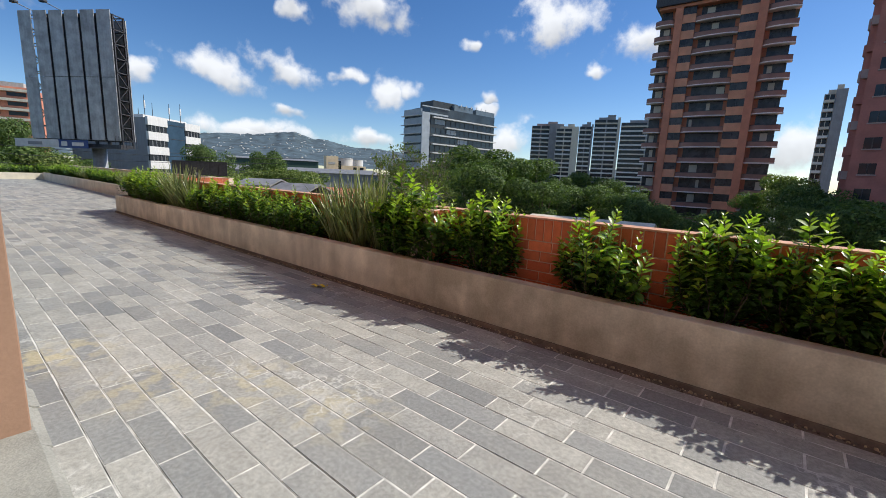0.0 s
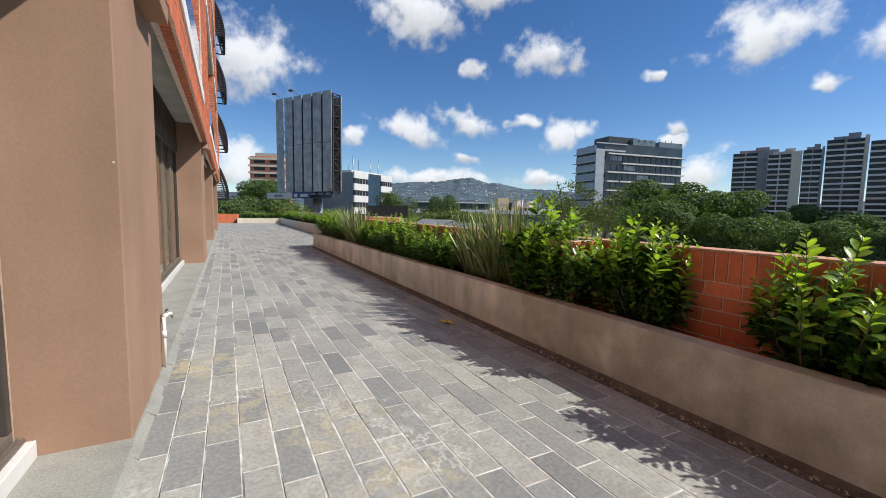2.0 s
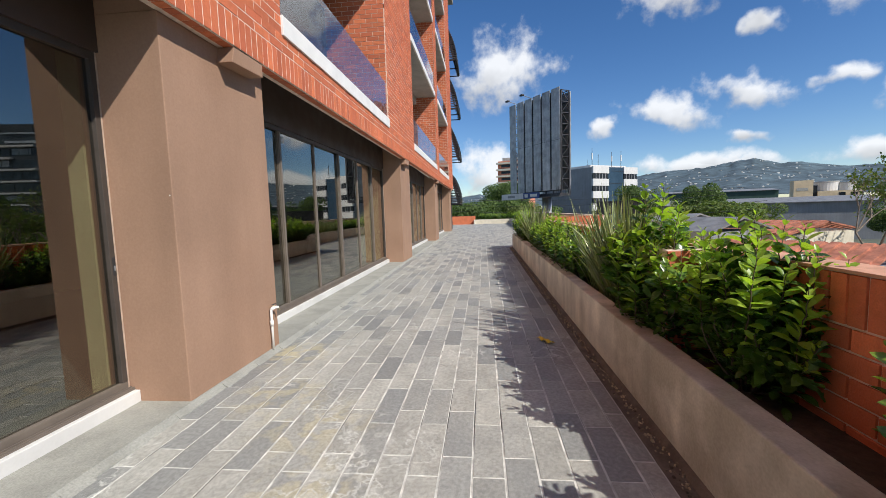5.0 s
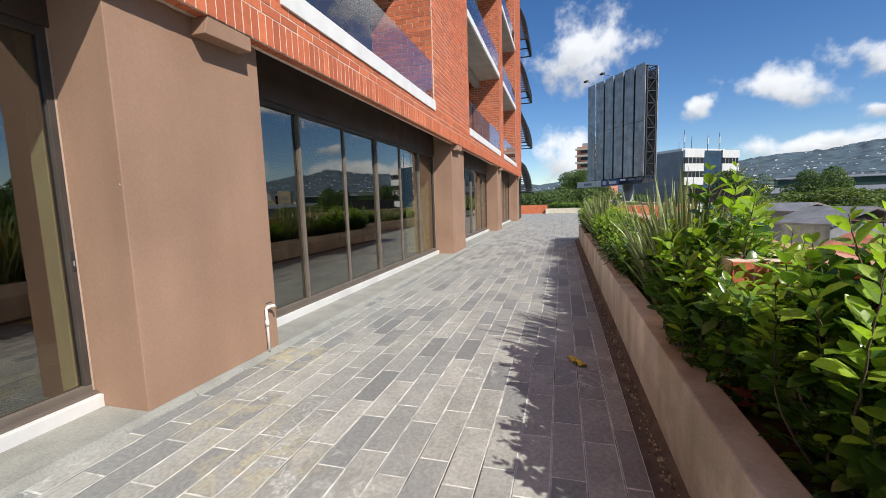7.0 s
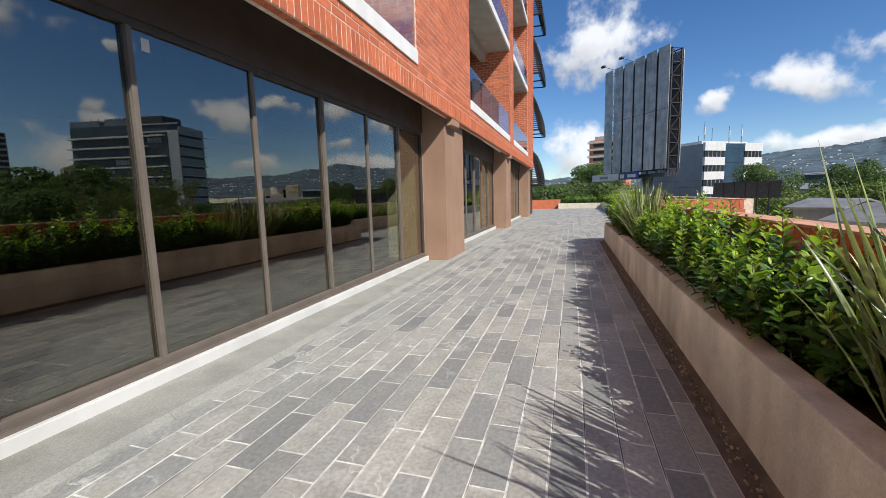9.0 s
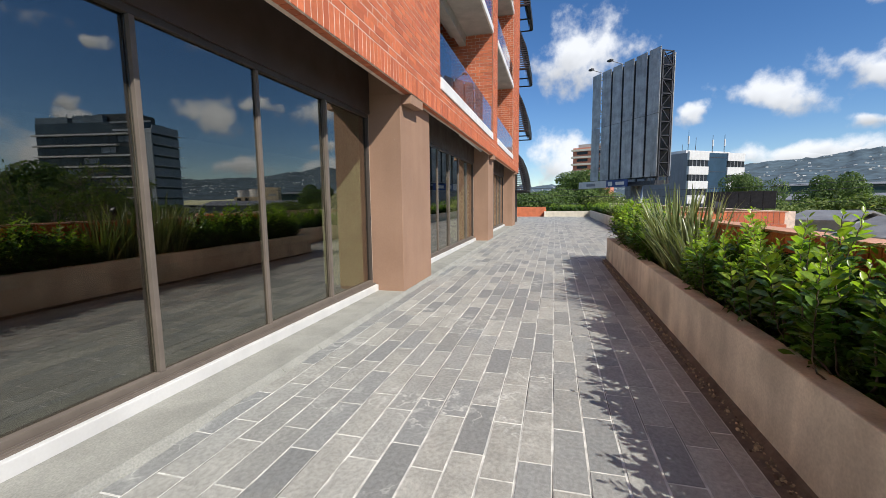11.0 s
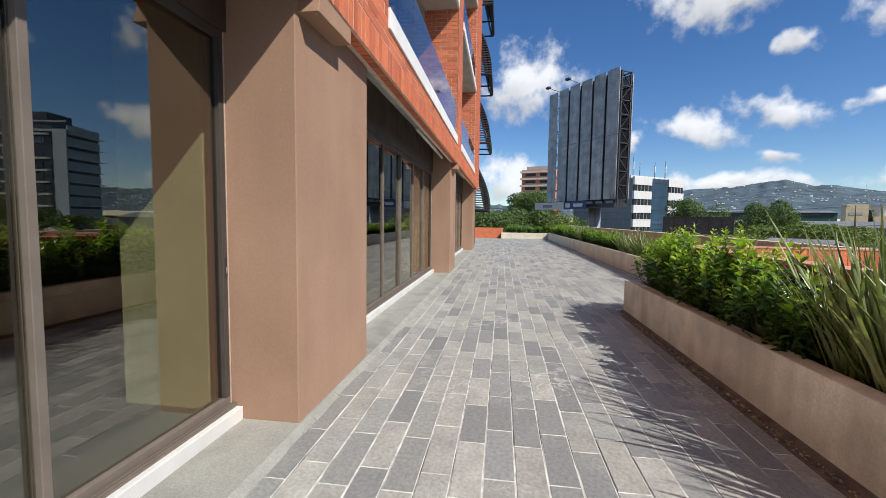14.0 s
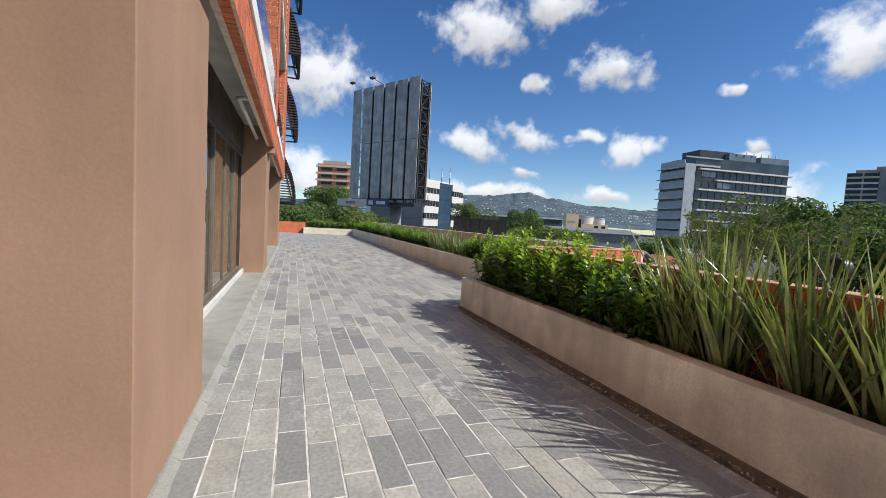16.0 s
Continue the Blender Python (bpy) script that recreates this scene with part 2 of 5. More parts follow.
SCREED = mat("cement_screed", (0.30, 0.296, 0.262), 0.8, 0.14, 3, 0.4, 80, stain=((0.21, 0.205, 0.19), 3.0, 0.45), grain=0.12, specks=3.4)
# stain and streak are weathering; band paints in dimmer light for x > -4.4
CONCRETE = mat("weathered_dimmed_concrete", (0.76, 0.70, 0.585), 0.85, 0.16, 2.2, 0.12, 60, stain=((0.44, 0.385, 0.29), 1.6, 0.5), streak=0.22, grain=0.03, top=((0.34, 0.29, 0.18), 0.28), band=((0.40, 0.345, 0.265), 0.9, 0.0, 1.0, -4.4))
SOFFIT = mat("grey_concrete", (0.42, 0.41, 0.38), 0.85, 0.12, 2, 0.25, 40)
BROWN = mat("brown_paint", (0.335, 0.207, 0.140), 0.8, 0.07, 1.1, 0.06, 55, streak=0.07, specks=2.2, grain=0.025, spec=0.25, stain=((0.29, 0.165, 0.105), 0.9, 0.3))
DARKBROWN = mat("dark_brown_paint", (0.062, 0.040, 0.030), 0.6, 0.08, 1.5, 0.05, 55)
BRICK = mat("clay_brick", (0.60, 0.168, 0.070), 0.75, 0.10, 14, 0.4, 110, rnd=0.14, other=(0.50, 0.130, 0.058), grain=0.06)
MORTAR = mat("mortar", (0.72, 0.57, 0.47), 0.9, 0.15, 12, 0.3, 120)
WHITE = mat("white_paint", (0.65, 0.64, 0.62), 0.55, 0.05, 3, 0.08, 60, streak=0.08)
SLABWHITE = mat("fresh_white_paint", (0.80, 0.79, 0.76), 0.55, 0.05, 3, 0.08, 60, streak=0.06)
CREAM = mat("cream_wall", (0.66, 0.60, 0.48), 0.7, 0.08, 2, 0.15, 50, streak=0.1)
ORANGE = mat("orange_wall", (0.60, 0.17, 0.075), 0.7, 0.1, 3, 0.2, 50)
# the bronze of the mullions, darkened to paint in shade on jambs and head
SHADEFRAME = mat("shaded_bronze_frame", (0.062, 0.051, 0.044), 0.5, 0.08, 6, 0.03, 80, spec=0.3)
BRONZE = mat("bronze_frame", (0.155, 0.128, 0.106), 0.5, 0.08, 6, 0.03, 80, spec=0.3)
SEAL = mat("sealant", (0.46, 0.34, 0.26), 0.7, 0.1, 20, 0.05, 80)
STEEL = mat("dark_steel", (0.06, 0.06, 0.065), 0.5, 0.2, 5, 0.1, 60, metal=0.5)
ZINC = mat("galvanised_panel", (0.36, 0.37, 0.375), 0.5, 0.22, 1.2, 0.15, 6, metal=0.3, streak=0.2, rnd=0.06)
SOIL = mat("soil", (0.055, 0.04, 0.028), 0.95, 0.3, 12, 0.8, 45)
GRAVEL = mat("gutter_gravel", (0.42, 0.34, 0.22), 0.9, 0.35, 30, 0.4, 90, rnd=0.4, other=(0.13, 0.10, 0.07))
GROUND = mat("town_ground", (0.09, 0.10, 0.07), 0.95, 0.4, 0.03, 0.0, 1.5)
OLIVE = mat("olive_room_wall", (0.66, 0.635, 0.38), 0.7, 0.08, 2, 0.1, 50)
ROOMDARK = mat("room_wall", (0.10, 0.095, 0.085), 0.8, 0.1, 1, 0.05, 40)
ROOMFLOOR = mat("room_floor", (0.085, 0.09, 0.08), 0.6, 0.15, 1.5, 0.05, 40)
PANE = glass_mat("tinted_glass", (0.51, 0.53, 0.49), 0.18, 0.01, (1.0, 0.97, 0.92))
PANE.use_backface_culling = False
RAILGLASS = glass_mat("rail_glass", (0.85, 0.86, 0.87), 0.075)
FARGLASS = mat("far_glass", (0.03, 0.035, 0.04), 0.15, 0.2, 0.4, 0.0, 3, spec=0.3)
BLUEGLASS = mat("blue_curtain_glass", (0.04, 0.075, 0.115), 0.08, 0.15, 0.3, 0.0, 3)
LEAF = leaf_mat("shrub_leaf", (0.058, 0.118, 0.024), (0.105, 0.190, 0.036), 0.26, 0.30)
YOUNG = leaf_mat("young_leaf", (0.21, 0.33, 0.040), (0.34, 0.45, 0.062), 0.30, 0.42)
BLADE = leaf_mat("flax_blade", (0.14, 0.18, 0.07), (0.32, 0.35, 0.16), 0.32, 0.2)
STEM = mat("bark", (0.10, 0.075, 0.05), 0.9, 0.25, 18, 0.5, 60)
FOLIAGE = leaf_mat("tree_foliage", (0.062, 0.108, 0.030), (0.125, 0.180, 0.046), 0.8, 0.3)
FOLIAGE_LIGHT = leaf_mat("light_foliage", (0.11, 0.165, 0.042), (0.19, 0.225, 0.066), 0.8, 0.3)
# woodland green with the blue-grey of distance haze mixed into the colour
HILL = mat("hazy_wooded_hill", (0.062, 0.094, 0.112), 0.95, 0.40, 0.014, 0.0, 0.05, grain=0.15)
TILEROOF = mat("clay_tile_roof", (0.40, 0.15, 0.09), 0.8, 0.3, 2, 0.5, 14)
TINROOF = mat("tin_roof", (0.25, 0.245, 0.24), 0.5, 0.2, 1, 0.1, 10, metal=0.3)
TOWERBRICK = mat("tower_brick", (0.58, 0.225, 0.14), 0.8, 0.12, 0.5, 0.1, 6)
TOWERPINK = mat("tower_render", (0.40, 0.30, 0.28), 0.8, 0.1, 0.5, 0.1, 6)
GREYWALL = mat("grey_wall", (0.27, 0.275, 0.29), 0.8, 0.1, 0.4, 0.1, 5, streak=0.1)
PALEWALL = mat("pale_wall", (0.55, 0.50, 0.42), 0.8, 0.1, 0.5, 0.1, 5)
OFFICEDARK = mat("dark_spandrel", (0.05, 0.057, 0.06), 0.35, 0.15, 0.3, 0.0, 3, spec=0.3)
GUTTER = mat("damp_gutter", (0.13, 0.10, 0.075), 0.8, 0.25, 8, 0.4, 60)
YELLOW = mat("yellow_tape", (0.80, 0.53, 0.03), 0.5, 0.1, 20, 0.1, 80)
PVC = mat("white_pipe", (0.74, 0.72, 0.68), 0.45, 0.08, 20, 0.05, 60)
BLUE = mat("blue_sign", (0.02, 0.05, 0.20), 0.5, 0.05, 3, 0.0, 20)

# ---- mesh helpers ----


class Shape:
    """Vertices and faces gathered piece by piece."""

    def __init__(self):
        self.v, self.f = [], []

    def hexa(self, pts):
        o = len(self.v)
        self.v += [tuple(q) for q in pts]
        self.f += [(o, o + 3, o + 2, o + 1), (o + 4, o + 5, o + 6, o + 7), (o, o + 1, o + 5, o + 4), (o + 1, o + 2, o + 6, o + 5), (o + 2, o + 3, o + 7, o + 6), (o + 3, o, o + 4, o + 7)]
        return self

    def box(self, x0, y0, z0, x1, y1, z1):
        x0, x1, y0, y1, z0, z1 = min(x0, x1), max(x0, x1), min(y0, y1), max(y0, y1), min(z0, z1), max(z0, z1)
        return self.hexa([(x0, y0, z0), (x1, y0, z0), (x1, y1, z0), (x0, y1, z0), (x0, y0, z1), (x1, y0, z1), (x1, y1, z1), (x0, y1, z1)])

    def face(self, *pts):
        o = len(self.v)
        self.v += [tuple(q) for q in pts]
        self.f.append(tuple(range(o, o + len(pts))))
        return self

    def tube(self, a, b, r0, r1=None, sides=8, caps=True):
        a, b, r1 = Vector(a), Vector(b), r0 if r1 is None else r1
        d = (b - a).normalized()
        u = d.orthogonal().normalized()
        w = d.cross(u)
        o = len(self.v)
        for c, r in ((a, r0), (b, r1)):
            for i in range(sides):
                t = 2 * math.pi * i / sides
                self.v.append(tuple(c + r * (math.cos(t) * u + math.sin(t) * w)))
        for i in range(sides):
            j = (i + 1) % sides
            self.f.append((o + i, o + j, o + sides + j, o + sides + i))
        if caps:
            self.f.append(tuple(range(o + sides - 1, o - 1, -1)))
            self.f.append(tuple(range(o + sides, o + 2 * sides)))
        return self

    def mesh(self, name, bevel=0.0, smooth=False):
        me = bpy.data.meshes.new(name)
        me.from_pydata(self.v, [], self.f)
        if bevel:
            bm = bmesh.new()
            bm.from_mesh(me)
            bmesh.ops.bevel(bm, geom=bm.edges[:], offset=bevel, segments=2, profile=0.5, affect="EDGES", clamp_overlap=True)
            bm.to_mesh(me)
            bm.free()
        if smooth:
            for q in me.polygons:
                q.use_smooth = True
        me.update()
        return me


def part(name, shape, material, parent=None, label="", bevel=0.0, smooth=False):
    me = shape if isinstance(shape, bpy.types.Mesh) else shape.mesh(name, bevel, smooth)
    if not me.materials:
        me.materials.append(material)
    ob = new(name, me)
    if parent:
        ob.parent = parent
    return tagged(ob, label)


def thing(name, label, category, m=None, group="", kind=""):
    ob = new(name)
    if m is not None:
        ob.matrix_world = m
    return tagged(ob, label, category, group, kind)


def setting(name, shape, material, label="", bevel=0.0):
    return tagged(part(name, shape, material, None, label, bevel), kind="structure")


def place(ob, x=0.0, y=0.0, z=0.0, rz=0.0):
    ob.matrix_local = pose(x, y, z, 0, 0, rz)
    return ob


rng = random.Random(7)
# ---- large structure: ground, podium, terrace ----
XA, XB = 9.0, -46.5            # terrace from behind the start to its far end
STEP = -17.6                   # end of the near planter, where the terrace widens
setting("ground", Shape().face((-4500, -4500, -7), (4500, -4500, -7), (4500, 4500, -7), (-4500, 4500, -7)), GROUND, "hazy green and grey town ground far below the terrace")
pod = Shape()
pod.box(XA, -14, -7, XB - 0.3, 4.72, -0.06)
pod.box(STEP + 0.8, 4.72, -7, XB - 0.3, 7.66, -0.06)
setting("podium_wall", pod, CREAM, "plain rendered podium under the terrace")
fl = Shape()
fl.box(XA, 0.33, -0.06, XB, 3.79, -0.0025)
fl.box(STEP, 3.79, -0.06, XB, 5.66, -0.0025)
fl.box(-32.7, -1.2, -0.06, XB, 0.33, -0.0025)
floor = setting("floor", fl, GROUT, "grey slate terrace paving with pale grout")
gut = Shape()
gut.box(XA, 3.79, -0.06, STEP - 0.06, 3.955, -0.022)
gut.box(STEP - 0.06, 3.87, -0.06, STEP - 0.13, 5.7, -0.022)
gut.box(STEP - 0.13, 5.66, -0.06, XB, 5.75, -0.022)
setting("gutter", gut, GUTTER, "stained concrete gutter along the planter")

PILLARS = [(6.0, 4.5), (-3.356, -4.868), (-12.72, -14.28), (-21.61, -22.95), (-30.8, -32.35)]
strip = Shape()
strip.box(XA, -0.14, -0.06, -32.6, 0.335, 0.046)
strip_ob = setting("screed_strip", strip, SCREED, "rough grey cement strip along the facade", 0.006)
lip = Shape()
x = XA
while x > -32.4:
    x1 = max(-32.6, x - rng.uniform(0.16, 0.34))
    y1, y2 = 0.372 + rng.uniform(-0.012, 0.02), 0.395 + rng.uniform(-0.018, 0.022)
    lip.hexa([(x1, 0.33, -0.05), (x, 0.33, -0.05), (x, y2, -0.01), (x1, y2, -0.01), (x1, 0.33, 0.044), (x, 0.33, 0.044), (x, y1, 0.012), (x1, y1, 0.012)])
    x = x1
tagged(part("ragged_edge", lip, SCREED, strip_ob, "ragged sloping cement edge"), kind="stuff")
sill = Shape()
for (a, b), (c, d) in zip(PILLARS, PILLARS[1:]):
    sill.box(b, -0.34, 0.03, c, -0.13, 0.145)
setting("window_sill", sill, WHITE, "white painted raised sill under the windows", 0.006)


NUBS = [(5.2, 4.65), (-4.06, -4.61), (-12.76, -13.39), (-21.75, -22.35), (-31.0, -31.6)]


def pillar(n, x0, x1, k0, k1):
    s = Shape()
    s.box(x0, -0.40, 0.0, x1, 0.317, 3.165)
    s.box(x0 - 0.002, -0.398, 3.165, x1 + 0.002, 0.295, 3.60)
    p = setting("pillar_%d" % n, s, BROWN, "matt brown painted pillar between the windows", 0.007)
    k = Shape()
    k.hexa([(k0, 0.31, 3.01), (k1, 0.31, 3.03), (k1, 0.475, 3.03), (k0, 0.475, 3.01), (k0 - 0.05, 0.31, 3.165), (k1, 0.31, 3.165), (k1, 0.475, 3.165), (k0 - 0.05, 0.475, 3.165)])
    part("bracket", k, BROWN, p, "brown painted concrete bracket", 0.006)


for i, ((a, b), (c, d)) in enumerate(zip(PILLARS, NUBS)):
    pillar(i + 1, a, b, c, d)

head = Shape()
for (a, b), (c, d) in zip(PILLARS, PILLARS[1:]):
    head.box(b, -0.42, 2.88, c, -0.20, 3.60)
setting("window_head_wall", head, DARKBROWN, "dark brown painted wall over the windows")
sof = Shape()
sof.box(XA, -0.42, 3.602, -32.6, 0.295, 3.655)
setting("soffit", sof, SOFFIT, "bare grey concrete soffit over the windows")

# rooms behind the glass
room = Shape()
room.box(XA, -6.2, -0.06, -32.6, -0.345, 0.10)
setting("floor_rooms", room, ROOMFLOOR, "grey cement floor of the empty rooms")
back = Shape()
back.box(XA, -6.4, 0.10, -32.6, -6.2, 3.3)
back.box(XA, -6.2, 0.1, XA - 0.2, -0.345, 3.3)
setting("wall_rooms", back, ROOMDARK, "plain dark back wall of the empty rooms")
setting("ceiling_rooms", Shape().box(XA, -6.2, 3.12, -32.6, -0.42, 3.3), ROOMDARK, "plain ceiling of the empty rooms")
parts_wall = Shape()
for i, (a, b) in enumerate(PILLARS):
    parts_wall.box(a + 0.012, -0.56 if i == 1 else -1.12, 0.1, b - 0.012, -0.405, 3.115)
setting("wall_partition", parts_wall, OLIVE, "olive green painted columns inside the rooms")


def window(n, x0, x1, panes):
    w = tagged(thing("window_%d" % n, "wall of dark bronze sliding glass doors reflecting the sky", "window"), kind="structure")
    y0, y1, z0, z1 = -0.31, -0.225, 0.145, 2.88
    part("head_frame", Shape().box(x0, y0, z1 - 0.06, x1, y1, z1), SHADEFRAME, w, bevel=0.004)
    part("bottom_rail", Shape().box(x0, y0, z0, x1, y1, z0 + 0.075), BRONZE, w, bevel=0.004)
    part("track", Shape().box(x0, y1, z0, x1, y1 + 0.05, z0 + 0.014).box(x0, y1 + 0.012, z0 + 0.014, x1, y1 + 0.02, z0 + 0.028).box(x0, y1 + 0.036, z0 + 0.014, x1, y1 + 0.044, z0 + 0.024), BRONZE, w)
    part("jamb", Shape().box(x0 + 0.16, y0, z0, x0 - 0.06, y1, z1 - 0.06), SHADEFRAME, w, bevel=0.004)
    part("jamb", Shape().box(x1 + 0.06, y0, z0 + 0.075, x1, y1, z1 - 0.06), SHADEFRAME, w, bevel=0.004)
    step = (x1 - x0) / panes
    for i in range(panes):
        a, b = x0 + i * step, max(x1, x0 + (i + 1) * step)
        yy = -0.262 if i % 2 else -0.278
        pn = part("pane", Shape().box(a + 0.03, yy - 0.003, z0 + 0.07, max(b - 0.03, x1), yy + 0.003, z1 - 0.055), PANE, w)
        pn.visible_shadow = False
        if i:
            part("mullion", Shape().box(a + 0.022, y0 + 0.01, z0 + 0.075, a - 0.022, y1 - 0.008 + 0.01 * (i % 2), z1 - 0.06), BRONZE, w, bevel=0.004)
    hx = x1 + 0.03
    plate = part("lock_plate", Shape().box(hx + 0.013, y1, 1.12, hx - 0.013, y1 + 0.005, 1.27), STEEL, w, "dark recessed pull with a lock", 0.002)
    part("keyhole", Shape().box(hx + 0.005, y1 + 0.005, 1.16, hx - 0.005, y1 + 0.008, 1.20), ZINC, plate)
    part("sealant", Shape().box(x1 + 0.002, y1, z0, x1 + 0.014, y1 + 0.004, z1), SEAL, w, "pale sealant bead beside the pillar")
    part("sealant", Shape().box(x0 + 0.148, y1, z0, x0 + 0.158, y1 + 0.004, z1), SEAL, w)
    return w


for i, ((a, b), (c, d)) in enumerate(zip(PILLARS, PILLARS[1:])):
    window(i + 1, b - 0.16, c, 6)

# ---- brick facade above ----
FY = 0.487                      # face of the brickwork
BALC = [(7.0, 1.0), (-5.086, -10.65), (-14.5, -21.53), (-22.78, -28.9)]
PIERS = [(1.0, -5.086), (-10.65, -14.5), (-21.53, -22.78), (-28.9, -32.6)]
LEVELS = [3.66, 7.27, 10.88, 14.49]
TOP = 19.0
wall = Shape()
wall.box(7.0, 0.30, 3.17, -32.6, FY - 0.004, 3.655)
for a, b in PIERS:
    wall.box(a, -1.5, 3.66, b, FY - 0.004, TOP)
upper = setting("wall_facade", wall, MORTAR, "orange-red brick facade with pale mortar joints")
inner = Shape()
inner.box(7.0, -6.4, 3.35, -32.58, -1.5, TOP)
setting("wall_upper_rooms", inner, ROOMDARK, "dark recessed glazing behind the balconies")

BL, BH, JT = 0.282, 0.092, 0.014
single = []                    # nearest bricks, kept one by one
rest = Shape()


def lay(x, z, length, height, y=FY, near=False):
    """A brick with its far end at x, growing towards +x, its face at y."""
    dy = rng.uniform(-0.002, 0.002)
    if near:
        single.append((x, z, length, height, y + dy))
    else:
        rest.box(x, y - 0.02, z, x + length, y + dy, z + height)


def lay_x(yy, z, length, height, x):
    """A brick on a face that looks along +x."""
    rest.box(x - 0.02, yy, z, x + rng.uniform(-0.002, 0.002), yy + length, z + height)


# soldier course over the windows, with two running courses on it
x = -32.6
while x < 1.0:
    near = -12.6 < x < -4.2 and len(single) < 85
    lay(x, 3.172, BH, BL, near=near)
    x += BH + JT
for k in range(2):
    z = 3.172 + BL + JT + k * (BH + JT)
    x = -32.6 - k * 0.15
    while x < 1.0:
        a, b = max(x, -32.6), min(x + BL, 1.0)
        lay(a, z, b - a, BH, near=-12.6 < x < -4.8 and len(single) < 140)
        x += BL + JT
# running bond on the piers
for px0, px1 in PIERS:
    z, k = 3.66, 0
    while z < TOP - 0.1:
        x = px1 - (k % 2) * (BL + JT) / 2
        while x < px0 - 0.02:
            a, b = max(x, px1), min(x + BL, px0)
            if b - a > 0.03:
                lay(a, z, b - a, BH, near=-12.3 < a < -10.7 and z < 6.4 and len(single) < 300)
            x += BL + JT
        # side that closes the balcony's recess
        if px0 < 0:
            first = BL if k % 2 else BL / 2
            lay_x(FY - 0.024 - first, z, first, BH, px0 + 0.006)
            yy = FY - 0.024 - first - JT - BL
            while yy > -1.5:
                lay_x(yy, z, BL, BH, px0 + 0.006)
                yy -= BL + JT
        z += BH + JT
        k += 1
# bricks across the underside of the beam
x = -32.6
while x < 1.0:
    rest.box(x, 0.365, 3.164, x + BH, FY - 0.03, 3.175)
    x += BH + JT
tagged(part("brick_field", rest, BRICK, upper), kind="stuff")
BRICKS = {}
for x, z, length, height, y in single:
    key = (round(length, 3), round(height, 3))
    if key not in BRICKS:
        BRICKS[key] = Shape().box(0, -0.02, 0, length, 0, height).mesh("brick", 0.002)
    place(part("brick", BRICKS[key], BRICK, upper), x, y, z)


def balcony(x0, x1, z):
    """White-edged slab with a frameless glass rail."""
    b = thing("balcony", "white-edged concrete balcony slab with a frameless glass rail", "balcony", pose(x1, FY, z), "balconies of the facade", "structure")
    w = x0 - x1
    part("slab", Shape().box(0.0, -1.5, 0.0, w, -0.03, 0.20), SOFFIT, b)
    part("slab_edge", Shape().box(0.0, -0.03, 0.0, w, 0.025, 0.225), SLABWHITE, b, "white painted slab edge", 0.004)
    if z > 4:
        part("beam", Shape().box(0.0, -1.2, -0.32, w, -0.95, 0.0), SOFFIT, b, "grey concrete beam")
    count = max(2, round(w / 1.4))
    for i in range(count):
        p = part("glass_panel", Shape().box(i * w / count + 0.006, -0.035, 0.226, (i + 1) * w / count - 0.006, -0.023, 1.08), RAILGLASS, b)
        p.visible_shadow = False
    part("back_window", Shape().box(0.1, -1.49, 0.2, w - 0.1, -1.46, 2.9), FARGLASS, b, "dark balcony window")
    return b


for a, b in BALC:
    for z in LEVELS:
        balcony(a, b, z)


def louvre_screen(z):
    """Dark louvred sunshade that leans out from the far corner of the facade."""
    s = thing("louvre_screen", "dark metal louvred sunshade fixed to the facade corner", "sunshade", pose(-32.66, 0.2, z), "sunshades of the facade")
    for x in (0.0, -1.9, -3.8):
        part("bracket", Shape().box(x, -0.2, 0.0, x - 0.06, 0.8, 0.07), STEEL, s)
        part("strut", Shape().tube((x - 0.03, 0.7, 0.03), (x - 0.03, 0.15, 2.3), 0.035, sides=6), STEEL, s)
    for i in range(18):
        zz, yy = 0.05 + i * 0.126, 0.84 - 0.0019 * i * i
        part("slat", Shape().hexa([(0.05, yy - 0.16, zz), (-3.85, yy - 0.16, zz), (-3.85, yy, zz), (0.05, yy, zz), (0.05, yy - 0.14, zz + 0.06), (-3.85, yy - 0.14, zz + 0.06), (-3.85, yy + 0.02, zz + 0.06), (0.05, yy + 0.02, zz + 0.06)]), STEEL, s)
        part("end_slat", Shape().box(0.03, 0.12, zz, -0.02, yy - 0.17, zz + 0.06), STEEL, s)
    part("backing_sheet", Shape().hexa([(-0.1, 0.60, 0.05), (-3.8, 0.60, 0.05), (-3.8, 0.62, 0.05), (-0.1, 0.62, 0.05), (-0.1, 0.10, 2.3), (-3.8, 0.10, 2.3), (-3.8, 0.12, 2.3), (-0.1, 0.12, 2.3)]), STEEL, s)


for z in (2.05, 5.65, 9.25, 12.85):
    louvre_screen(z)
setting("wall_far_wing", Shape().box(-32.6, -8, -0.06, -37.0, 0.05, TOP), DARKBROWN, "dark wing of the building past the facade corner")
setting("roof", Shape().box(7.2, -10, TOP, -37.2, 0.6, TOP + 0.3), SOFFIT, "flat concrete roof")

# ---- planters and parapet ----
PT = 0.552
pl = Shape()
pl.box(XA, 3.955, -0.06, STEP, 4.125, PT)
pl.box(STEP + 0.17, 4.125, -0.06, STEP, 5.75, PT)
near_planter = setting("planter_wall", pl, CONCRETE, "long weathered beige concrete planter wall, near stretch coloured for dimmer light", 0.012)
setting("planter_foot", Shape().hexa([(XA, 3.905, -0.03), (XA, 3.955, -0.03), (STEP, 3.955, -0.03), (STEP, 3.905, -0.03), (XA, 3.93, 0.012), (XA, 3.955, 0.016), (STEP, 3.955, 0.016), (STEP, 3.93, 0.012)]), GUTTER, "mortar fillet along the foot of the planter")
pf = Shape()
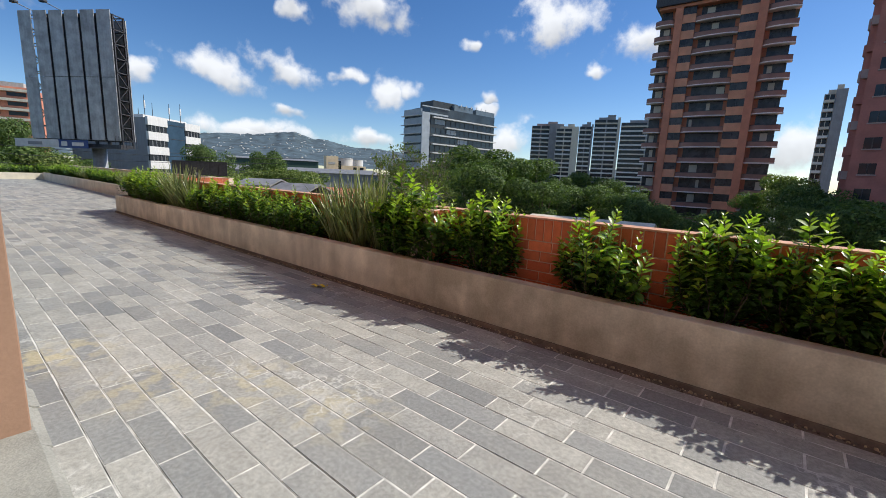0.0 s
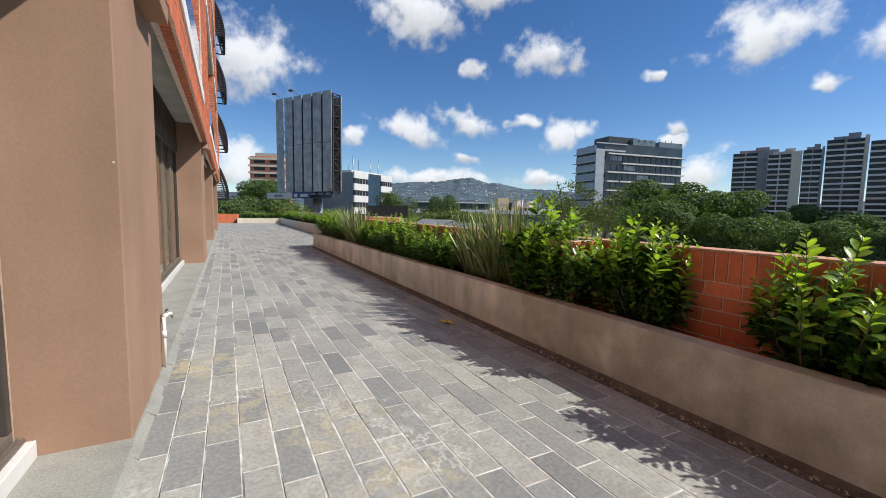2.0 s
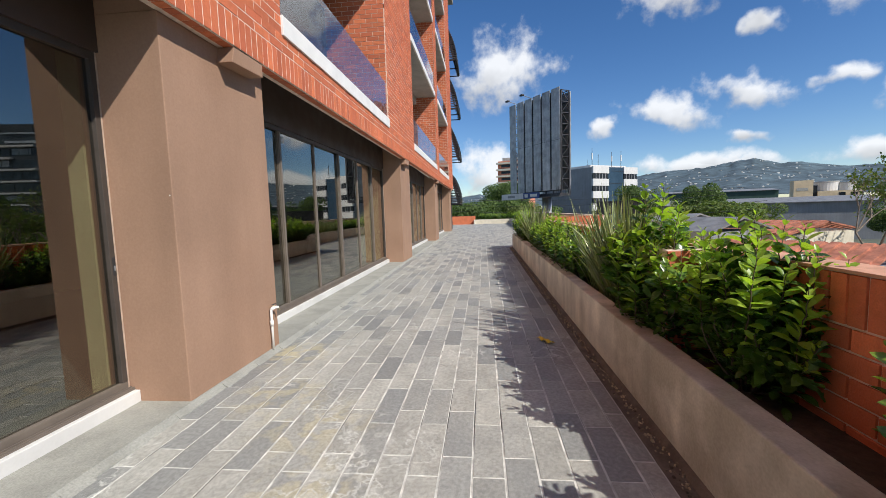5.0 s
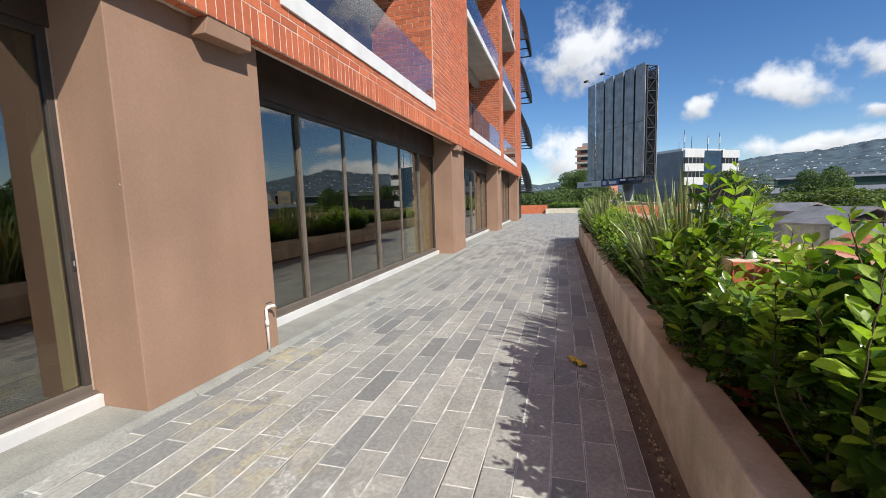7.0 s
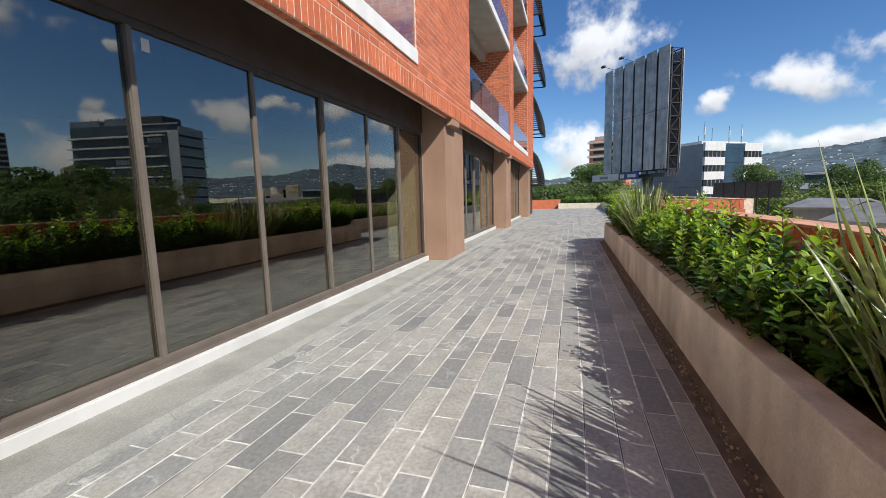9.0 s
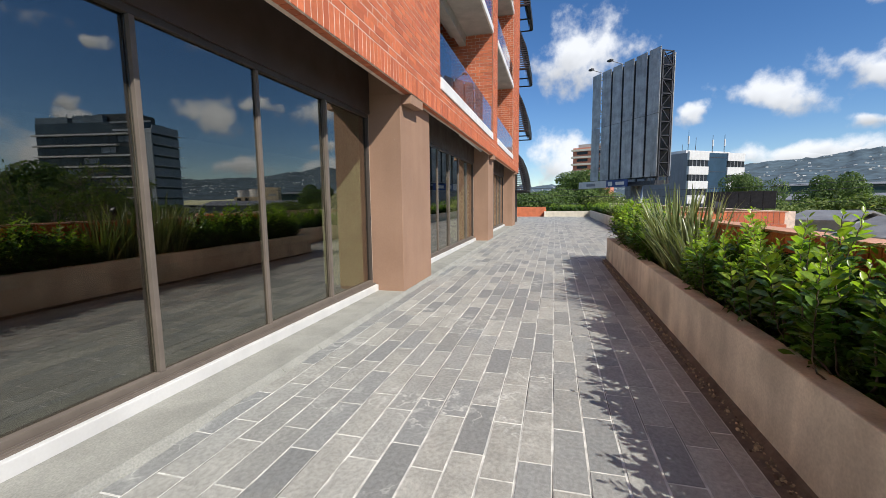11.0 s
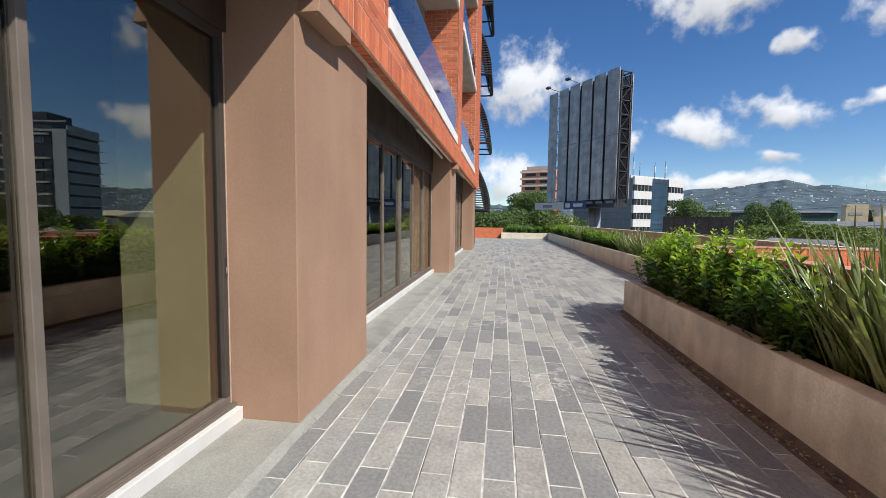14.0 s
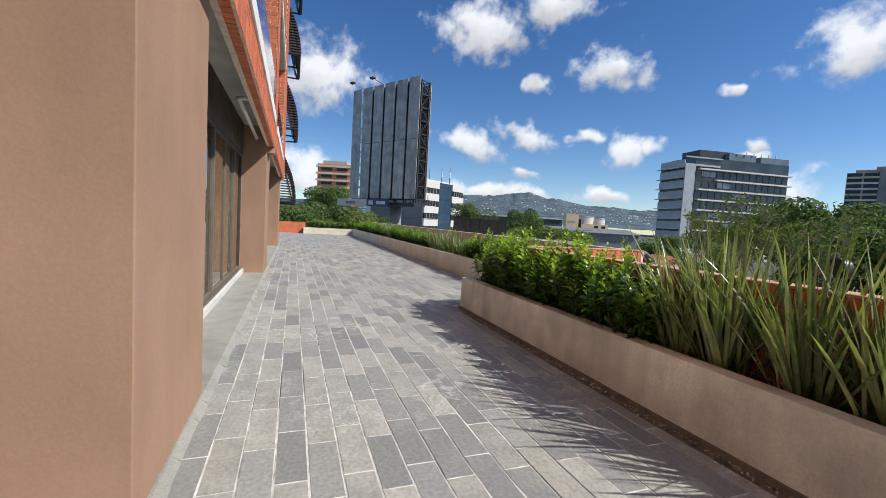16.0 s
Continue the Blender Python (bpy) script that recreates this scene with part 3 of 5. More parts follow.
pf.box(STEP, 5.75, -0.06, XB, 5.88, PT)
pf.box(XB + 0.13, 1.9, -0.06, XB, 5.75, 0.50)
setting("planter_wall_far", pf, CREAM, "pale concrete planter wall at the far end", 0.01)
so = Shape()
so.box(XA, 4.125, 0.2, STEP + 0.17, 4.51, 0.43)
so.box(STEP + 0.17, 4.51, 0.2, STEP + 0.8, 5.75, 0.43)
so.box(STEP, 5.88, 0.2, XB, 7.4, 0.42)
so.box(XB, 1.9, 0.2, XB - 2.5, 7.4, 0.42)
setting("planter_soil", so, SOIL, "dark planting soil")
setting("wall_end", Shape().box(XB + 0.13, -2.5, -0.06, XB - 0.1, 1.9, 0.90), ORANGE, "low orange painted end wall", 0.008)
kerb = Shape().hexa([(XB + 0.9, 1.75, 0), (XB + 0.13, 1.75, 0), (XB + 0.13, 1.9, 0), (XB + 0.9, 1.9, 0), (XB + 0.9, 1.75, 0.45), (XB + 0.13, 1.75, 0.5), (XB + 0.13, 1.9, 0.5), (XB + 0.9, 1.9, 0.45)])
setting("planter_return", kerb, CONCRETE, "short concrete return of the end planter", 0.008)

PY = 4.5
par = Shape()
par.box(XA, PY + 0.012, -0.06, STEP + 0.85, PY + 0.22, 1.205)
par.box(STEP + 0.60, PY + 0.22, -0.06, STEP + 0.85 - 0.012, 7.4, 1.205)
par.box(STEP + 0.6, 7.4, -0.06, XB - 0.3, 7.64, 1.205)
par.box(-3.54 - 0.012, 4.17, 0.4, -3.95, PY + 0.01, 1.205)
parapet = setting("parapet_wall", par, MORTAR, "orange-red brick parapet behind the planting")
cap = Shape()
cap.box(XA, PY - 0.005, 1.207, STEP + 0.85, PY + 0.23, 1.222)
cap.box(STEP + 0.59, PY + 0.231, 1.207, STEP + 0.86, 7.39, 1.222)
setting("parapet_cap", cap, mat("pale_brick_cap", (0.55, 0.30, 0.20), 0.8, 0.15, 8, 0.3, 60), "worn pale top of the brick parapet")
pr = Shape()


def parapet_face(u0, u1, put, z_foot=0.44):
    """Soldier course over running courses; put(u, z, length, height) sets one brick."""
    u = u0
    while u + BH < u1:
        put(u, 0.955, BH * 1.0, 0.245)
        u += BH + JT
    z, k = 0.955 - JT - 0.105, 0
    while z > z_foot - 0.1:
        u = u0 - (k % 2) * 0.14
        while u < u1:
            a, b = max(u, u0), min(u + 0.285, u1)
            if b - a > 0.03:
                put(a, z, b - a, 0.105)
            u += 0.285 + JT
        z -= 0.105 + JT
        k += 1


par_single = []


def put_near(u, z, ln, ht):
    if -3.5 < u < 1.5 and len(par_single) < 280:
        par_single.append((u, z, ln, ht))
    else:
        pr.box(u, PY, z, u + ln, PY + 0.03, z + ht)


parapet_face(-3.54, 2.6, put_near)
parapet_face(STEP + 0.86, -3.96, lambda u, z, ln, ht: pr.box(u, PY, z, u + ln, PY + 0.03, z + ht))
parapet_face(4.17, PY, lambda u, z, ln, ht: pr.box(-3.56, u, z, -3.54, u + ln, z + ht))
parapet_face(PY + 0.2, 7.4, lambda u, z, ln, ht: pr.box(STEP + 0.82, u, z, STEP + 0.85, u + ln, z + ht))
tagged(part("brick_field", pr, BRICK, parapet), kind="stuff")
for x, z, length, height in par_single:
    key = (round(length, 3), round(height, 3), 1)
    if key not in BRICKS:
        BRICKS[key] = Shape().box(0, 0, 0, length, 0.03, height).mesh("brick", 0.002)
    place(part("brick", BRICKS[key], BRICK, parapet), x, PY + rng.uniform(-0.002, 0.002), z)

# ---- planting ----


def leaf_into(s, base, along, up, length, width, curl=0.25):
    """Pointed leaf, folded on its midrib and curled at the tip."""
    along = along.normalized()
    side = along.cross(up)
    side = (side if side.length > 1e-4 else along.orthogonal()).normalized()
    nrm = side.cross(along)
    o = len(s.v)
    s.v.append(tuple(base))
    for f, w in ((0.18, 0.60), (0.50, 1.0), (0.80, 0.76)):
        c = base + along * length * f - nrm * (curl * length * f * f * 0.6)
        for q in (-1, 0, 1):
            s.v.append(tuple(c + side * (q * width * 0.5 * w) + nrm * (abs(q) * width * 0.16 * w)))
    s.v.append(tuple(base + along * length - nrm * (curl * length * 0.66)))
    s.f += [(o, o + 2, o + 1), (o, o + 3, o + 2), (o + 7, o + 8, o + 10), (o + 8, o + 9, o + 10)]
    for q in (o + 1, o + 4):
        s.f += [(q, q + 1, q + 4, q + 3), (q + 1, q + 2, q + 5, q + 4)]


def rvec(r, spread=1.0):
    return Vector((r.gauss(0, 1), r.gauss(0, 1), r.gauss(0, 1))) * spread


def shoot(r, wood, dark, young, p, d, length, leaf, fresh):
    """Upright shoot with leaf pairs set crosswise, smaller and paler towards the tip."""
    n = max(3, int(length / 0.027))
    prev, ang = p, r.uniform(0, 3)
    for k in range(1, n + 1):
        t = k / n
        q = p + d * (length * t) + Vector((0, 0, length * 0.18 * t * t)) + rvec(r, 0.003)
        wood.tube(prev, q, 0.0038 * (1.2 - t * 0.7), 0.0036 * (1.15 - t * 0.7), 4, False)
        ax = (q - prev).normalized()
        o = ax.orthogonal().normalized()
        ang += 1.57 + r.uniform(-0.3, 0.3)
        for sgn in (0, math.pi):
            out = o * math.cos(ang + sgn) + ax.cross(o) * math.sin(ang + sgn)
            ln = leaf * (0.72 + 0.65 * math.sin(math.pi * min(1, t * 0.85 + 0.15))) * r.uniform(0.75, 1.1)
            ln *= 1.0 if t < 0.8 else 0.72
            tgt = young if t > 1 - fresh * r.uniform(0.5, 1.3) else dark
            leaf_into(tgt, q + out * 0.008, out * r.uniform(0.75, 1.0) + ax * (0.25 + 0.85 * t * t + r.uniform(-0.1, 0.25)), ax + rvec(r, 0.15), ln, ln * r.uniform(0.48, 0.62), r.uniform(0.05, 0.42))
        prev = q


def shrub_meshes(seed, height, spread, stems, leaf, fresh):
    r = random.Random(seed)
    dark, young, wood = Shape(), Shape(), Shape()
    for i in range(stems):
        a = 2 * math.pi * (i * 0.618 + 0.06 * r.random())
        lean = spread * math.sqrt((i + 0.4) / stems)
        top = height * (1.0 - 0.42 * lean / spread) * r.uniform(0.74, 1.08)
        up = r.uniform(0.18, 0.36) if r.random() < 0.65 else r.uniform(0.36, 0.48)
        p = Vector((0.05 * math.cos(a), 0.05 * math.sin(a), 0))
        end = Vector((lean * math.cos(a), lean * math.sin(a) * 0.66, max(0.22, top - up)))
        mid = Vector((end.x * 0.8, end.y * 0.8, end.z * 0.4))
        prev = p
        for k in range(1, 7):
            t = k / 6
            q = p * (1 - t) ** 2 + mid * (2 * t * (1 - t)) + end * t * t + rvec(r, 0.010)
            wood.tube(prev, q, 0.008 * (1.1 - t * 0.6), 0.008 * (1.02 - t * 0.6), 5, False)
            d = (q - prev).normalized()
            for j in range(13):
                b = prev.lerp(q, r.random())
                ang = r.uniform(0, 2 * math.pi)
                o = d.orthogonal().normalized()
                out = (o * math.cos(ang) + d.cross(o) * math.sin(ang))
                b2 = b + out * r.uniform(0.0, 0.13) + Vector((0, 0, r.uniform(-0.02, 0.05)))
                way = out * 0.9 + d * r.uniform(0.2, 0.9) + Vector((0, 0, r.uniform(-0.2, 0.35)))
                if b2.z < 0.05 or (b2.z < 0.36 and b2.y < -0.13) or (b2.z < 0.17 and r.random() < 0.3) or b2.y < -0.30 or b2.y > 0.3:
                    continue
                ln = leaf * r.uniform(0.7, 1.1)
                leaf_into(young if r.random() < 0.03 else dark, b2, way, Vector((0, 0, 1)) + rvec(r, 0.3), ln, ln * r.uniform(0.46, 0.6), r.uniform(0.05, 0.45))
            prev = q
        out = Vector((math.cos(a), math.sin(a) * 0.6, 0))
        shoot(r, wood, dark, young, prev, (out * r.uniform(0.05, 0.45) + Vector((0, 0, 1)) + rvec(r, 0.08)).normalized(), up, leaf * 0.92, fresh * r.uniform(0.6, 1.1))
        for j in range(3):
            b = mid.lerp(end, r.uniform(0.3, 0.95))
            if b.z > 0.16 and (b.y > -0.14 or b.z > 0.42):
                shoot(r, wood, dark, young, b, (out * r.uniform(0.2, 0.9) + Vector((0, 0, 0.8)) + rvec(r, 0.25)).normalized(), r.uniform(0.10, 0.2), leaf * 0.9, fresh * r.uniform(0.1, 0.6))
    return dark.mesh("leaves", smooth=True), young.mesh("young_leaves", smooth=True), wood.mesh("stem", smooth=True)


def flax_mesh(seed, blades, length):
    r = random.Random(seed)
    s = Shape()
    for i in range(blades):
        a = r.uniform(0, 2 * math.pi)
        lean = abs(r.gauss(0, 0.30)) + 0.03
        ln = length * r.uniform(0.55, 1.05) * (1.05 - 0.25 * lean)
        wd = r.uniform(0.026, 0.045)
        out = Vector((math.cos(a), math.sin(a), 0))
        side = Vector((-math.sin(a + r.uniform(-0.6, 0.6)), math.cos(a + r.uniform(-0.6, 0.6)), 0))
        base = out * r.uniform(0.0, 0.13)
        droop = r.uniform(0.0, 0.32) * lean * 2
        o = len(s.v)
        seg = 6
        for k in range(seg + 1):
            t = k / seg
            c = base + out * (ln * (lean * t + droop * t * t * t)) + Vector((0, 0, ln * (t * math.cos(lean) - droop * 0.6 * t * t * t)))
            w = wd * (0.65 + 0.8 * t - 1.45 * t * t * t) * 0.5 + 0.001
            s.v += [tuple(c - side * w), tuple(c + out * (-w * 0.5)), tuple(c + side * w)]
        for k in range(seg):
            q = o + 3 * k
            s.f += [(q, q + 1, q + 4, q + 3), (q + 1, q + 2, q + 5, q + 4)]
    return s.mesh("foliage", smooth=True)


SHRUBS = [shrub_meshes(11 + i, h, sp, st, lf, fr) for i, (h, sp, st, lf, fr) in enumerate([(1.14, 0.46, 22, 0.094, 0.62), (1.00, 0.48, 22, 0.090, 0.5), (0.88, 0.49, 21, 0.086, 0.42), (1.22, 0.40, 20, 0.097, 0.7), (0.76, 0.49, 21, 0.083, 0.42), (1.16, 0.36, 22, 0.096, 0.75), (0.97, 0.48, 22, 0.096, 0.72), (1.14, 0.38, 18, 0.100, 0.8)])]
FLAX = [flax_mesh(31, 120, 1.35), flax_mesh(32, 95, 1.2), flax_mesh(33, 70, 1.0)]


def shrub(x, y, z, kind, rz, scale=1.0, label="leafy green shrub with glossy leaves in the planter"):
    t = thing("shrub", label, "shrub", pose(x, y, z, 0, 0, (rz % 44) - 22) @ Matrix.Diagonal((-scale if rz > 180 else scale, scale, scale, 1)), "planter shrubs")
    a, b, c = SHRUBS[kind]
    tagged(part("leaves", a, LEAF, t), kind="stuff")
    tagged(part("young_leaves", b, YOUNG, t, "bright yellow-green young leaves"), kind="stuff")
    part("stem", c, STEM, t)


def blade_mesh(seed):
    """One long folded blade that leans and droops along +x."""
    r = random.Random(seed)
    s = Shape()
    lean, ln, wd = 0.04 + 0.60 * (seed - 70) / 27 * r.uniform(0.8, 1.1), r.uniform(0.9, 1.1), r.uniform(0.022, 0.036)
    droop = r.uniform(0.0, 0.6) * lean * (0.5 + lean)
    twist = r.uniform(-0.5, 0.5)
    seg = 7
    for k in range(seg + 1):
        t = k / seg
        c = Vector((ln * (math.sin(lean) * t + droop * t * t * t), 0, ln * (t * math.cos(lean) - droop * 0.7 * t * t * t)))
        w = wd * (0.6 + 1.0 * t - 1.6 * t * t * t) * 0.5 + 0.001
        a = twist * t
        side = Vector((math.sin(a), math.cos(a), 0))
        s.v += [tuple(c - side * w), tuple(c + Vector((-w * 0.45, 0, 0))), tuple(c + side * w)]
    for k in range(seg):
        q = 3 * k
        s.f += [(q, q + 1, q + 4, q + 3), (q + 1, q + 2, q + 5, q + 4)]
    return s.mesh("blade", smooth=True)


BLADES = [blade_mesh(70 + i) for i in range(28)]


def flax_near(x, y, z, count, length, seed):
    """Clump whose blades stand one by one."""
    r = random.Random(seed)
    t = thing("flax_plant", "clump of tall strappy grey-green flax leaves", "plant", pose(x, y, z), "flax clumps")
    for i in range(count):
        a, q = r.uniform(0, 360), r.uniform(0, 0.2)
        lean = min(27, int(abs(r.gauss(0, 13))))
        if math.sin(radians(a)) < 0.1:
            lean = min(lean, 17)
        b = part("blade", BLADES[lean], BLADE, t)
        sc = length * r.uniform(0.55, 1.05)
        b.matrix_local = pose(q * math.cos(radians(a)), q * math.sin(radians(a)) * 0.6, 0, r.gauss(0, 7), r.gauss(0, 7), a + r.uniform(-25, 25)) @ Matrix.Diagonal((sc, 1.0, sc, 1))


def flax(x, y, z, kind, rz, scale=1.0):
    t = thing("flax_plant", "clump of tall strappy grey-green flax leaves", "plant", pose(x, y, z, 0, 0, rz) @ Matrix.Scale(scale, 4), "flax clumps")
    tagged(part("foliage", FLAX[kind], BLADE, t), kind="stuff")


pr2 = random.Random(5)
SZ = 0.42
for x, k, sc in [(2.2, 6, 1), (1.6, 7, 1.0), (1.1, 5, 1.0), (0.62, 6, 1.0), (0.17, 7, 0.97), (-0.38, 5, 1.02), (-1.47, 6, 1.0), (-2.84, 5, 1.06), (-3.70, 7, 1.05), (-4.18, 7, 1.2)]:
    shrub(x, (4.36 if x > -3 else 4.26) + pr2.uniform(-0.02, 0.02), SZ, k, pr2.uniform(0, 360), sc)
for i, (x, n, ln) in enumerate([(-4.72, 125, 1.28), (-5.22, 145, 1.36), (-5.72, 120, 1.2)]):
    flax_near(x, 4.31, SZ, n, ln, 300 + i)
x = -6.5
while x > -11.0:
    shrub(x, 4.31 + pr2.uniform(-0.05, 0.05), SZ, pr2.choice([1, 2, 0, 1]), pr2.uniform(0, 360), pr2.uniform(0.9, 1.08))
    x -= pr2.uniform(0.42, 0.62)
for i, (x, n, ln) in enumerate([(-11.8, 70, 1.15), (-12.25, 110, 1.25), (-12.85, 130, 1.3), (-13.25, 80, 1.2)]):
    flax_near(x, 4.31, SZ, n, ln, 310 + i)
shrub(-11.32, 4.31, SZ, 2, 40, 0.85)
x = -13.85
while x > -17.3:
    shrub(x, 4.30 + pr2.uniform(-0.05, 0.08), SZ, pr2.choice([0, 1, 0, 2]), pr2.uniform(0, 360), pr2.uniform(0.95, 1.1))
    x -= pr2.uniform(0.40, 0.55)
for y in (4.8, 5.3):
    shrub(STEP + 0.45, y, SZ, 1, pr2.uniform(0, 360), 1.0)
x = -18.2
while x > -46:
    if -26.5 < x < -22.5 or -35 < x < -33:
        flax(x, 6.3, SZ, pr2.choice([1, 2]), pr2.uniform(0, 360), 0.85)
        x -= 0.55
    else:
        shrub(x, 6.3 + pr2.uniform(-0.12, 0.2), SZ, pr2.choice([1, 2, 4]), pr2.uniform(0, 360), pr2.uniform(0.85, 1.1))
        x -= pr2.uniform(0.55, 0.8)
for y in (2.6, 3.4, 4.2, 5.0, 5.8):
    shrub(XB - 0.8, y, SZ, pr2.choice([1, 2, 4]), pr2.uniform(0, 360), 1.0)

# ---- small things on the terrace ----


def tap():
    t = thing("garden_tap", "white garden tap pipe with a brass valve against the brown pillar", "tap", pose(-4.68, 0.345, 0.046))
    part("pipe", Shape().tube((0, 0, 0), (0, 0, 0.46), 0.014, sides=10), PVC, t, smooth=True)
    part("coupling", Shape().tube((0, 0, 0.27), (0, 0, 0.33), 0.021, sides=10), PVC, t, smooth=True)
    part("elbow", Shape().tube((0, 0, 0.455), (-0.03, 0.02, 0.475), 0.02, sides=10).tube((-0.03, 0.02, 0.475), (-0.075, 0.05, 0.47), 0.016, sides=10), PVC, t, smooth=True)
    v = part("valve", Shape().tube((-0.03, 0.02, 0.475), (-0.03, 0.02, 0.51), 0.01, sides=8), mat("brass", (0.5, 0.42, 0.28), 0.35, 0.15, 20, 0, 50, metal=0.9), t, "dull brass valve", smooth=True)
    part("spout", Shape().tube((-0.075, 0.05, 0.47), (-0.085, 0.057, 0.43), 0.011, sides=8), bpy.data.materials["brass"], t, smooth=True)
    part("lever", Shape().box(-0.07, 0.012, 0.51, 0.01, 0.03, 0.516), STEEL, v, "dark valve lever", 0.002)


tap()


def tape():
    t = thing("yellow_strip", "crumpled strip of yellow plastic lying on the paving", "litter", pose(-5.08, 3.46, 0.003, 0, 0, 32))
    s = Shape()
    n = 7
    for i in range(n + 1):
        u = (i / n - 0.5) * 0.26
        z = 0.006 + 0.03 * abs(math.sin(i * 2.1))
        s.v += [(u, -0.035, z), (u + 0.012, 0.0, z + 0.01), (u, 0.045, z * 0.4)]
    for i in range(n):
        q = 3 * i
        s.f += [(q, q + 3, q + 4, q + 1), (q + 1, q + 4, q + 5, q + 2)]
    part("strip", s, YELLOW, t)


tape()


def drainpipe():
    t = thing("drain_pipe", "white plastic drain pipe under the concrete soffit", "pipe", pose(-19.5, 0.10, 3.30))
    part("pipe", Shape().tube((1.55, 0.0, 0.02), (-1.75, 0.0, -0.03), 0.035, sides=10), PVC, t, smooth=True)
    part("elbow", Shape().tube((1.55, 0.0, 0.02), (1.55, 0.2, 0.04), 0.035, sides=10), PVC, t, smooth=True)
    part("end_cap", Shape().tube((-1.73, 0, -0.03), (-1.81, 0, -0.032), 0.045, sides=10), PVC, t, smooth=True)


drainpipe()


def floodlight():
    t = thing("floodlight", "small black floodlight standing on the brick parapet", "lamp", pose(-12.3, 4.61, 1.223, 0, 0, -25))
    part("bracket", Shape().box(-0.05, -0.02, 0.0, 0.05, 0.02, 0.012).box(-0.012, -0.012, 0.012, 0.012, 0.012, 0.08), STEEL, t)
    part("housing", Shape().tube((0, -0.035, 0.155), (0, 0.035, 0.165), 0.085, 0.065, sides=18), STEEL, t, "round black housing", 0.006)
    part("lens", Shape().tube((0, -0.036, 0.155), (0, -0.040, 0.1545), 0.07, sides=18), FARGLASS, t)


floodlight()


def sticker():
    t = thing("sticker", "small white paper sticker on the window glass", "sticker", pose(-6.46, -0.2585, 2.72))
    part("paper", Shape().box(-0.035, 0, -0.05, 0.035, 0.002, 0.05), WHITE, t)


sticker()

g = Shape()
gr = random.Random(3)
for i in range(2400):
    x, y, r0 = gr.uniform(STEP, 2.6), 3.89 + gr.gauss(0, 0.03), gr.uniform(0.003, 0.008) if gr.random() < 0.93 else gr.uniform(0.008, 0.013)
    c = Vector((x, min(max(y, 3.80), 3.94), -0.02 + r0 * 0.6))
    a, b, d = r0 * gr.uniform(0.8, 1.6), r0, r0 * 0.7
    g.hexa([c + Vector(q) for q in ((-a, -b, -d), (a, -b * 0.8, -d), (a * 0.9, b, -d), (-a, b * 0.9, -d), (-a * 0.6, -b * 0.7, d), (a * 0.6, -b * 0.6, d), (a * 0.5, b * 0.7, d), (-a * 0.7, b * 0.5, d))])
tagged(part("gutter_gravel", g, GRAVEL, None, "loose gravel and dry leaf litter along the planter foot"), category="gravel", kind="stuff")

# ---- the town around ----


def polar(az, r, z=0.0):
    return Vector((r * math.cos(radians(az)), r * math.sin(radians(az)), z))


def stand(a, b, z=-7.0):
    """Pose at a with local x towards b and local y away from the terrace."""
    d = (b - a).normalized()
    m = Matrix(((d.x, -d.y, 0, a.x), (d.y, d.x, 0, a.y), (0, 0, 1, z), (0, 0, 0, 1)))
    return m


